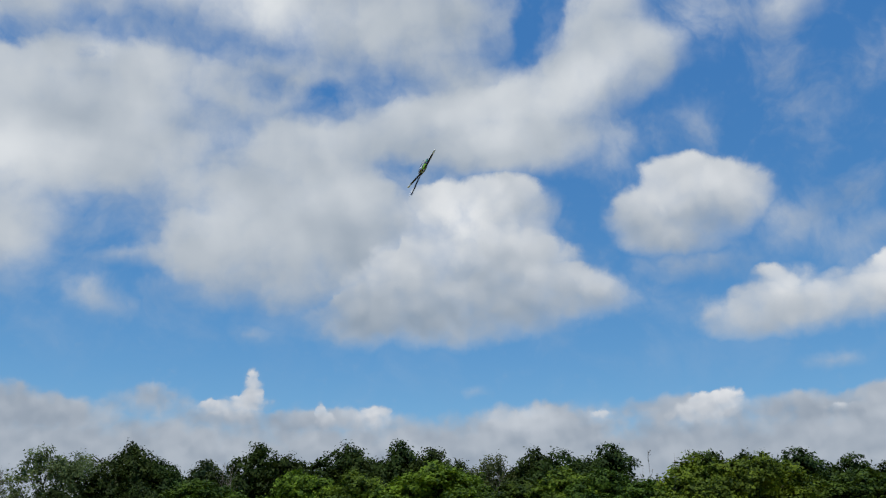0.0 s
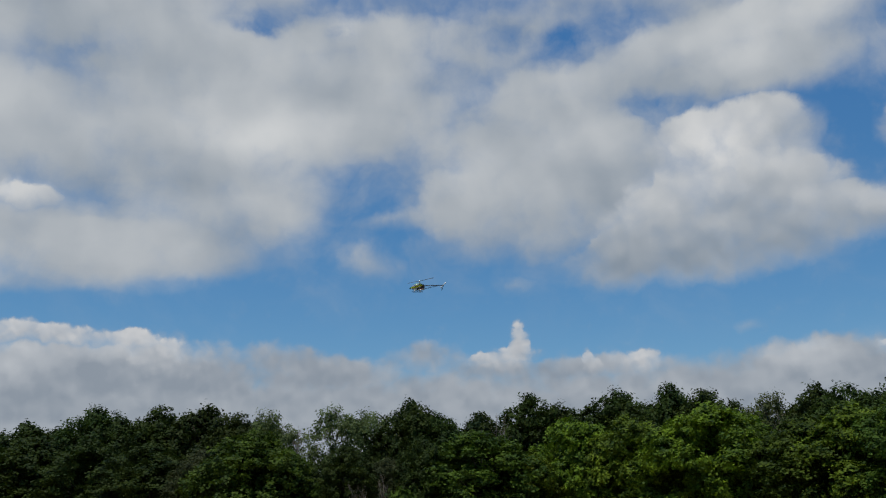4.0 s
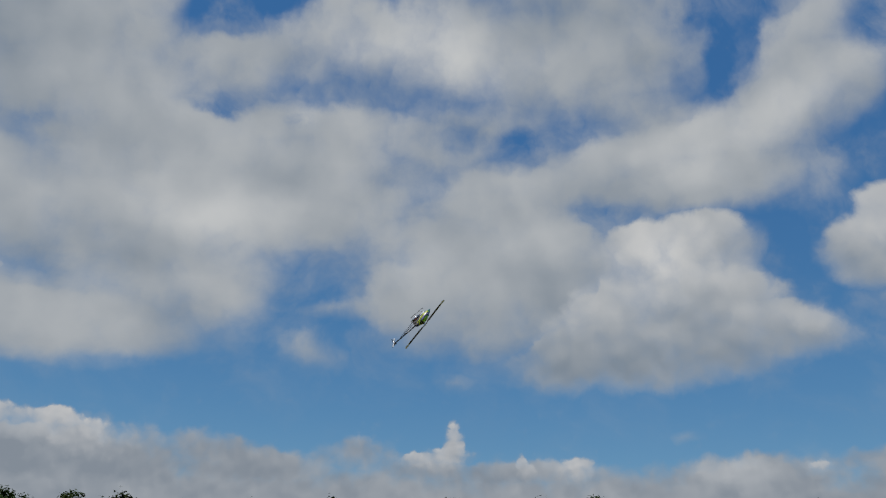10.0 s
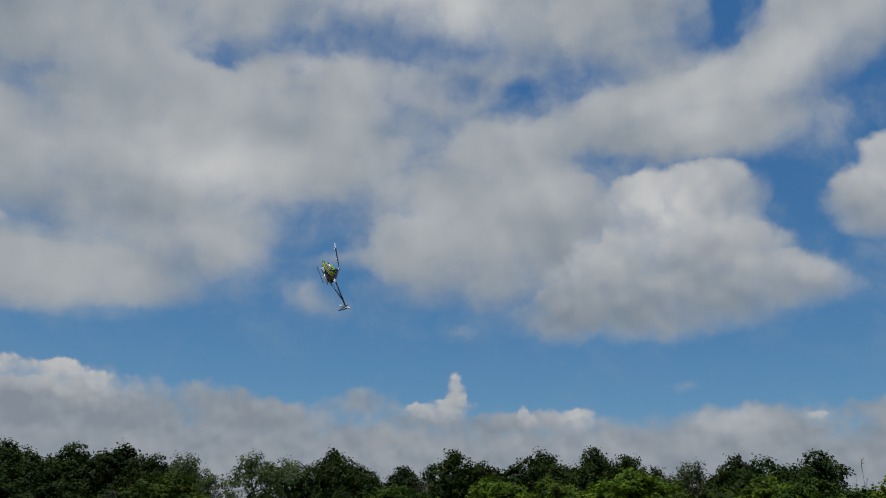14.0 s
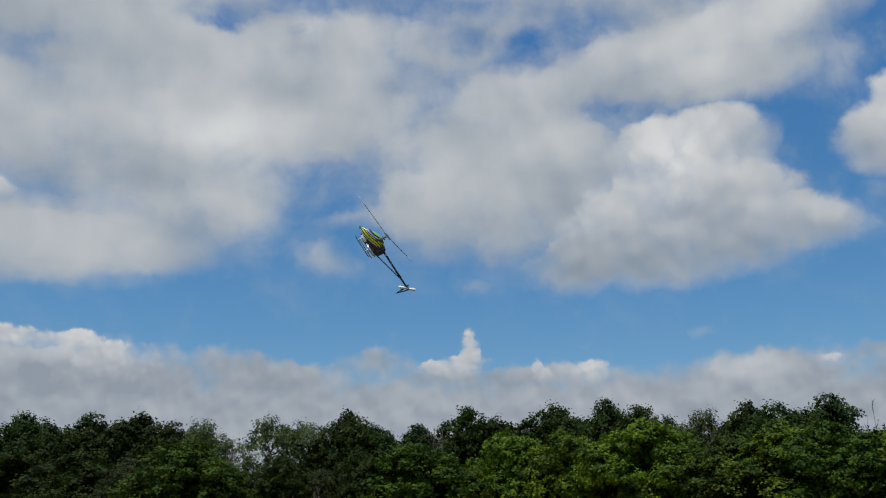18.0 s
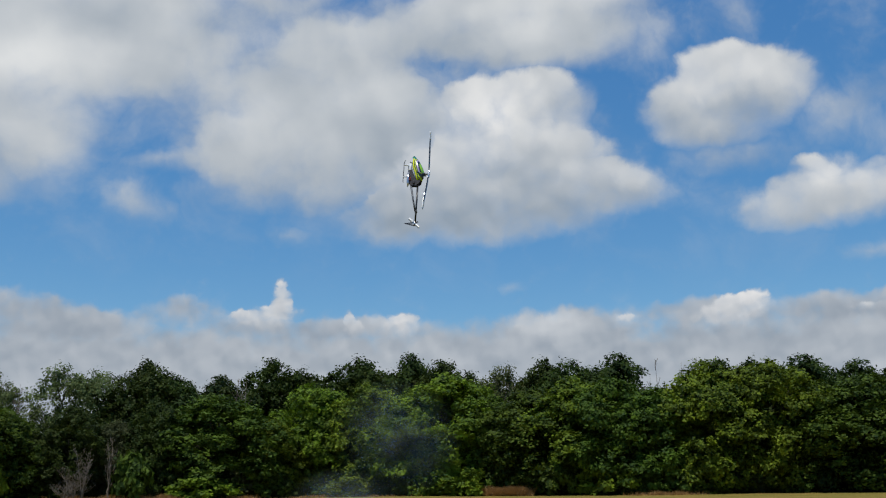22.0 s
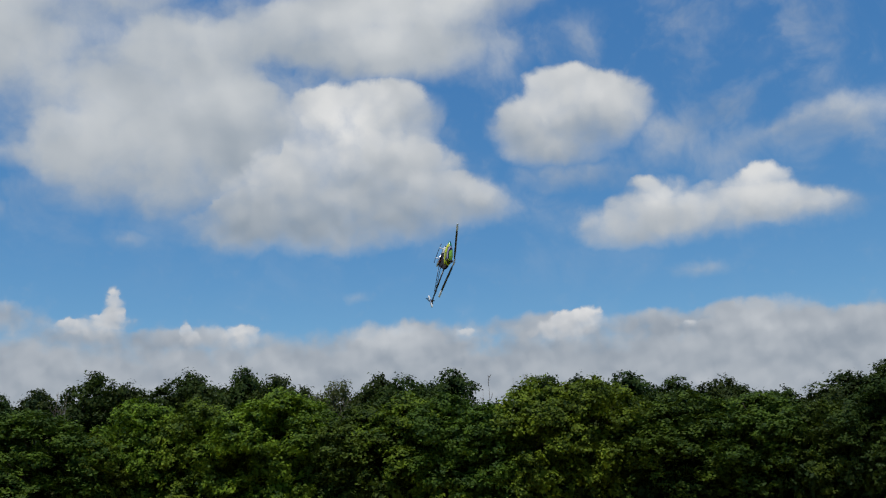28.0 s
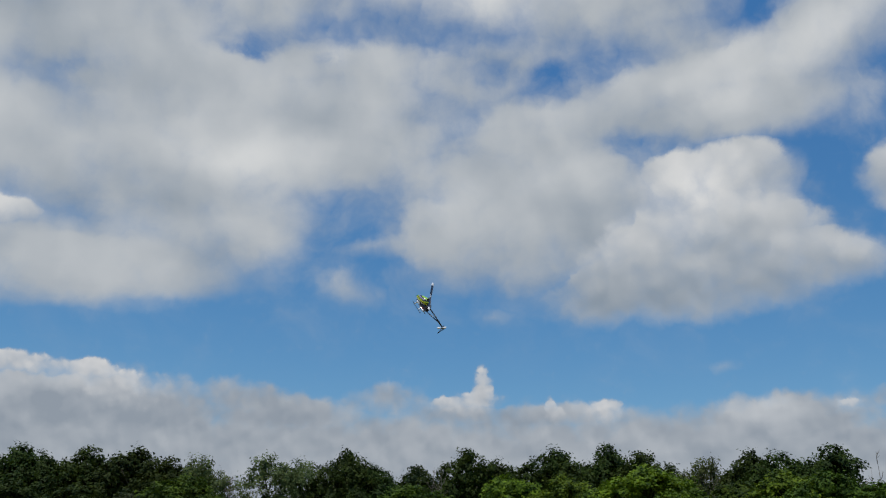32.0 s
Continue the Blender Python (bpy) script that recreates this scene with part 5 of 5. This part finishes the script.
def motions():
    walk(heli, [
        # <flight path>
        (0.00, flown(14.61, 23.60, 31.8, 63, -70, 24)),
        (0.20, flown(13.92, 26.20, 33.1, 121, -67, 14)),
        (0.50, flown(12.56, 29.62, 35.1, 209, -64, 0)),
        (0.70, flown(11.54, 29.56, 36.3, 273, -62, -10)),
        (1.00, flown(10.15, 30.93, 38.3, 366, -58, -24)),
        (1.20, flown(9.42, 30.48, 39.3, 403, -53, -19)),
        (1.50, flown(8.10, 29.63, 40.7, 424, -44, -12)),
        (1.70, flown(7.12, 28.21, 41.6, 450, -38, -7)),
        (2.00, flown(5.90, 25.80, 43.1, 452, -29, 0)),
        (2.20, flown(5.84, 23.96, 43.3, 490, -19, 0)),
        (2.50, flown(5.11, 19.87, 43.6, 509, -4, 0)),
        (2.70, flown(4.56, 17.47, 43.9, 524, -4, 0)),
        (3.00, flown(3.93, 14.24, 44.4, 546, -4, 0)),
        (3.20, flown(2.66, 13.63, 42.8, 558, -4, 0)),
        (3.50, flown(1.42, 12.89, 40.5, 554, -4, 0)),
        (3.70, flown(0.81, 13.20, 39.1, 547, -4, 0)),
        (4.00, flown(-1.70, 13.47, 36.7, 540, -4, 0)),
        (4.20, flown(-2.92, 13.36, 35.3, 537, -4, 0)),
        (4.50, flown(-4.75, 13.18, 33.2, 538, -4, 0)),
        (6.50, flown(-5.80, 10.74, 31.3, 545, -4, 0)),
        (6.70, flown(-5.10, 10.94, 30.3, 542, -4, 0)),
        (7.00, flown(-3.95, 10.36, 28.8, 547, -4, 0)),
        (7.20, flown(-3.00, 10.09, 27.6, 544, -4, 0)),
        (7.50, flown(-2.09, 10.27, 25.7, 542, -4, 0)),
        (7.70, flown(-0.90, 12.12, 25.0, 519, -22, -7)),
        (8.00, flown(1.75, 14.01, 23.8, 470, -50, -18)),
        (8.20, flown(3.54, 12.46, 24.3, 435, -41, -1)),
        (8.50, flown(6.35, 15.91, 25.0, 406, -27, 5)),
        (8.70, flown(3.17, 15.32, 25.5, 413, -17, 5)),
        (9.00, flown(1.71, 18.22, 26.2, 455, -3, 3)),
        (9.20, flown(1.94, 18.60, 25.9, 473, -9, -14)),
        (9.50, flown(1.28, 18.31, 25.3, 451, -17, -6)),
        (9.70, flown(2.36, 17.08, 24.8, 412, -22, 5)),
        (10.00, flown(2.78, 17.49, 24.3, 404, -31, -1)),
        (10.20, flown(-0.19, 18.28, 24.1, 415, -33, 5)),
        (10.50, flown(-3.44, 17.63, 23.9, 474, -37, -15)),
        (10.70, flown(-2.77, 17.14, 23.8, 485, -39, -17)),
        (11.00, flown(-0.52, 16.97, 23.7, 471, -42, 2)),
        (11.20, flown(2.50, 15.86, 22.9, 430, -37, 1)),
        (11.50, flown(5.34, 15.40, 21.8, 396, -29, 5)),
        (11.70, flown(3.84, 16.57, 21.1, 398, -23, 5)),
        (12.00, flown(0.90, 17.80, 20.0, 435, -15, -12)),
        (12.20, flown(-0.64, 17.95, 20.1, 474, -15, -15)),
        (12.50, flown(-2.17, 17.85, 20.5, 484, -15, -17)),
        (12.70, flown(0.64, 18.25, 20.7, 478, -16, -16)),
        (13.00, flown(4.79, 17.62, 21.0, 420, -16, 5)),
        (13.20, flown(6.23, 16.85, 20.9, 402, -19, 5)),
        (13.50, flown(6.11, 17.29, 20.6, 404, -24, 5)),
        (13.70, flown(3.19, 18.07, 20.4, 423, -27, 4)),
        (14.00, flown(-3.10, 17.40, 20.2, 472, -32, -16)),
        (14.20, flown(-6.34, 16.54, 20.2, 505, -30, -17)),
        (14.50, flown(-6.17, 18.15, 20.1, 495, -28, -17)),
        (15.30, flown(-3.31, 17.48, 19.1, 410, -22, 5)),
        (15.95, flown(-0.98, 16.94, 18.2, 481, -17, -17)),
        (16.50, flown(0.98, 16.47, 17.6, 466, -13, -12)),
        (16.70, flown(4.55, 15.20, 17.1, 429, -11, 2)),
        (17.00, flown(9.88, 13.63, 16.3, 383, -9, -8)),
        (17.20, flown(10.06, 14.46, 16.2, 385, -11, 5)),
        (17.50, flown(8.86, 16.65, 15.8, 413, -14, 5)),
        (17.70, flown(4.56, 17.98, 15.5, 442, -15, -3)),
        (18.00, flown(-0.78, 17.09, 15.3, 482, -18, -2)),
        (18.20, flown(-3.25, 15.00, 14.7, 514, -5, 8)),
        (18.50, flown(-7.61, 13.52, 14.1, 529, 10, 18)),
        (18.70, flown(-8.06, 13.45, 14.5, 525, 5, 18)),
        (19.00, flown(-10.10, 14.20, 15.0, 535, 5, 15)),
        (19.20, flown(-10.92, 13.82, 15.2, 538, 5, 16)),
        (19.50, flown(-10.84, 13.03, 15.5, 546, 5, 18)),
        (19.70, flown(-9.98, 11.85, 15.7, 552, 5, 19)),
        (20.00, flown(-9.19, 10.23, 16.0, 552, 7, 21)),
        (20.20, flown(-7.53, 9.11, 15.7, 549, 5, 21)),
        (20.50, flown(-5.58, 7.02, 15.2, 548, 5, 20)),
        (20.70, flown(-3.98, 6.94, 15.0, 544, 5, 20)),
        (21.00, flown(-1.15, 7.65, 14.5, 548, 2, 20)),
        (21.20, flown(1.13, 8.50, 15.7, 543, 5, 18)),
        (21.50, flown(3.42, 10.65, 17.5, 538, 5, 16)),
        (21.60, flown(5.16, 12.35, 18.1, 524, 11, 15)),
        (21.70, flown(7.22, 14.18, 17.6, 508, 2, 8)),
        (22.00, flown(13.80, 18.25, 15.9, 446, -25, -12)),
        (22.20, flown(14.43, 19.28, 17.2, 428, -24, 2)),
        (22.50, flown(17.79, 20.38, 19.1, 427, -21, 2)),
        (22.70, flown(14.58, 20.04, 20.4, 434, -20, -0)),
        (23.00, flown(9.03, 18.50, 22.4, 479, -18, -10)),
        (23.20, flown(11.58, 18.18, 21.9, 483, -17, -17)),
        (23.50, flown(11.91, 18.41, 21.3, 454, -17, -7)),
        (23.70, flown(15.09, 17.96, 20.9, 425, -17, 3)),
        (24.00, flown(19.08, 16.63, 20.2, 411, -17, -5)),
        (24.20, flown(18.52, 15.86, 20.8, 414, -21, 5)),
        (24.50, flown(16.16, 14.88, 21.5, 443, -28, -4)),
        (24.70, flown(15.99, 12.87, 21.9, 473, -33, -15)),
        (25.00, flown(14.85, 12.11, 22.6, 477, -40, -28)),
        (25.20, flown(17.04, 12.24, 22.4, 456, -40, -8)),
        (25.50, flown(21.08, 11.11, 22.2, 421, -39, 4)),
        (25.75, flown(21.89, 10.77, 21.9, 416, -39, 5)),
        (26.60, flown(24.64, 9.60, 21.0, 471, -38, -14)),
        (27.50, flown(27.55, 8.35, 20.1, 408, -37, 5)),
        (27.70, flown(27.09, 10.29, 19.7, 406, -37, 5)),
        (28.00, flown(25.69, 13.75, 19.2, 428, -36, 5)),
        (28.20, flown(21.87, 14.79, 19.3, 448, -37, -5)),
        (28.50, flown(16.21, 15.91, 19.7, 467, -39, -12)),
        (28.70, flown(15.85, 17.06, 19.9, 456, -40, -8)),
        (29.00, flown(14.52, 16.23, 20.2, 421, -42, 10)),
        (29.20, flown(12.90, 14.94, 20.4, 403, -44, 5)),
        (29.40, flown(10.85, 15.55, 20.6, 406, -46, 5)),
        (29.60, flown(10.90, 16.14, 20.7, 417, -48, 5)),
        (29.80, flown(8.59, 16.02, 20.8, 442, -50, -3)),
        (30.00, flown(5.06, 15.30, 21.0, 463, -52, -19)),
        (30.20, flown(5.64, 14.98, 20.4, 475, -49, -15)),
        (30.40, flown(6.46, 15.88, 19.9, 473, -45, -15)),
        (30.60, flown(8.01, 16.75, 19.2, 442, -41, -3)),
        (30.80, flown(9.46, 16.49, 18.7, 422, -37, 4)),
        (31.00, flown(12.31, 16.62, 18.2, 416, -33, 3)),
        (31.20, flown(10.40, 17.03, 19.0, 418, -34, 5)),
        (31.40, flown(8.24, 17.21, 19.9, 426, -35, 3)),
        (31.60, flown(5.64, 16.62, 20.8, 449, -36, -6)),
        (31.80, flown(3.60, 15.39, 21.6, 479, -37, -17)),
        (32.00, flown(2.20, 15.71, 22.4, 479, -38, -26)),
        # </flight path>
    ])
    # blade positions at each whole second; between them the rotor goes round about six and a half times
    at = [349, 366, 450, 448, 490, 490, 490, 405, 360, 297, 376, 351, 343, 281, 330, 330, 330, 392, 405, 466, 479, 559, 535, 518, 579, 563, 563, 563, 549, 497, 452, 383, 324]
    turns = []
    for s in range(32):
        sweep = at[s + 1] - at[s] + 2340
        turns += [(s + k / 30, pose(-0.12, 0, 0.205, 0, 0, at[s] + sweep * k / 30)) for k in range(30)]
    walk(main_rotor, turns + [(32.0, pose(-0.12, 0, 0.205, 0, 0, at[32]))])
    # the blades lead and lag on their bolts, in degrees at each whole second
    lag = [-15, -1, 0, 2, -7, 0, 0, -2, 0, 0, -5, 21, 12, 0, -24, 0, 0, -23, 30, 0, 0, -14, 21, 5, 42, 17, 0, 0, 32, 12, -7, -53, 0]
    for blade, way in zip(rotor_blades, (-0.5, 0.5)):
        walk(blade, [(float(s), pose(0, 0, 0, 0, 0, way * d)) for s, d in enumerate(lag)])
    walk(tail_rotor, [(k / 30, pose(-1.03, 0.045, 0.018, 0, 78 * k - 45, 0)) for k in range(961)])
    # the smoke leaves the exhaust puff by puff, is blown down by the rotor and drifts off to the right with the wind
    for i, (ob, (w, h, az, el)) in enumerate(zip(puffs, PUFFS)):
        low = EYE + heading(az, el) * 13.6
        out = 20.70 - 0.09 * i
        mouth = EYE + heading(-3.9 - 18.5 * (20.70 - out) * 0.36, 6.4 + 3.0 * (20.70 - out)) * 14.2
        hidden = pose(mouth.x, mouth.y, -1.2, 0, 0, 6 * i)
        rows = [(0.0, hidden), (out - 0.04, hidden), (out, pose(mouth.x, mouth.y, mouth.z - 0.2, 0, 0, 6 * i))]
        last = 21.75 if i < 3 else 21.45
        for t in (21.0, 21.2, 21.4, last):
            gone = t - 21.0
            rows.append((t, pose(low.x + (1.5 + 0.25 * i) * gone, low.y + 0.5 * i * gone, max(low.z - (0.2 if i < 3 else 1.4) * gone, -0.5), 0, 8 * gone, 6 * i + 5 * gone)))
        away = pose(low.x + 2.5, low.y + 1.0, -1.2, 0, 20, 6 * i + 15)
        rows += [(last + 0.3, away), (32.0, away)]
        walk(ob, rows)
    for i, (ob, (w, h, az, el)) in enumerate(zip(sheets, SPREAD)):
        low = EYE + heading(az, el) * 15.5
        hidden = pose(low.x - 1.5, low.y, -1.4)
        rows = [(0.0, hidden), (20.66, hidden), (20.70, pose(low.x - 0.9, low.y, low.z + 0.2))]
        rows += [(t, pose(low.x + 2.2 * (t - 21.0), low.y, max(low.z - 0.1 * (t - 21.0), 0.5), 0, 6 * (t - 21.0), 0)) for t in (21.0, 21.5, 22.0, 22.6)]
        gone = pose(low.x + 4.5, low.y, -1.4, 0, 10, 0)
        walk(ob, rows + [(23.2, gone), (32.0, gone)])
    # the thin wisps that trail off the muffler as it hangs in the air
    for ob, (right, down, near) in zip(wisps, ((0.42, -0.06, 0.0), (0.72, -0.22, 0.0), (0.95, -0.42, 0.0), (0.0, -0.06, 0.35))):
        low = EYE + heading(-8, 0) * 14.6
        start, stop = (19.75, 20.25) if near else (18.30, 20.45)
        rows = [(0.0, pose(low.x, low.y, -1.0, -45, 25, 0)), (start - 0.04, pose(low.x, low.y, -1.0, -45, 25, 0))]
        for t, az, el, dist in ((18.3, -4.7, 14.3, 14.6), (18.5, -7.63, 13.24, 14.1), (19.0, -10.04, 14.24, 15.0), (19.5, -10.76, 13.08, 15.5),
                                (19.75, -9.9, 11.8, 15.7), (20.0, -9.06, 10.30, 16.0), (20.25, -7.2, 9.0, 15.4), (20.45, -5.8, 7.4, 15.0)):
            if start <= t <= stop:
                spot = EYE + heading(az, el) * (dist - near)
                rows.append((t, pose(spot.x + right, spot.y, spot.z + down, -45, 25, 0)))
        rows += [(stop + 0.04, pose(low.x, low.y, -1.0, -45, 25, 0)), (32.0, pose(low.x, low.y, -1.0, -45, 25, 0))]
        walk(ob, rows)
    walk(clouds_upper, [(t, Matrix.Translation(EYE) @ pose(0, 0, 0, 0.0465 * (t - 16), 0, -0.0758 * (t - 16))) for t in (0.0, 16.0, 32.0)])
    walk(clouds_bank, [(t, Matrix.Translation(EYE) @ pose(0, 0, 0, 0.019 * (t - 16), 0, -0.0483 * (t - 16))) for t in (0.0, 16.0, 32.0)])


motions()
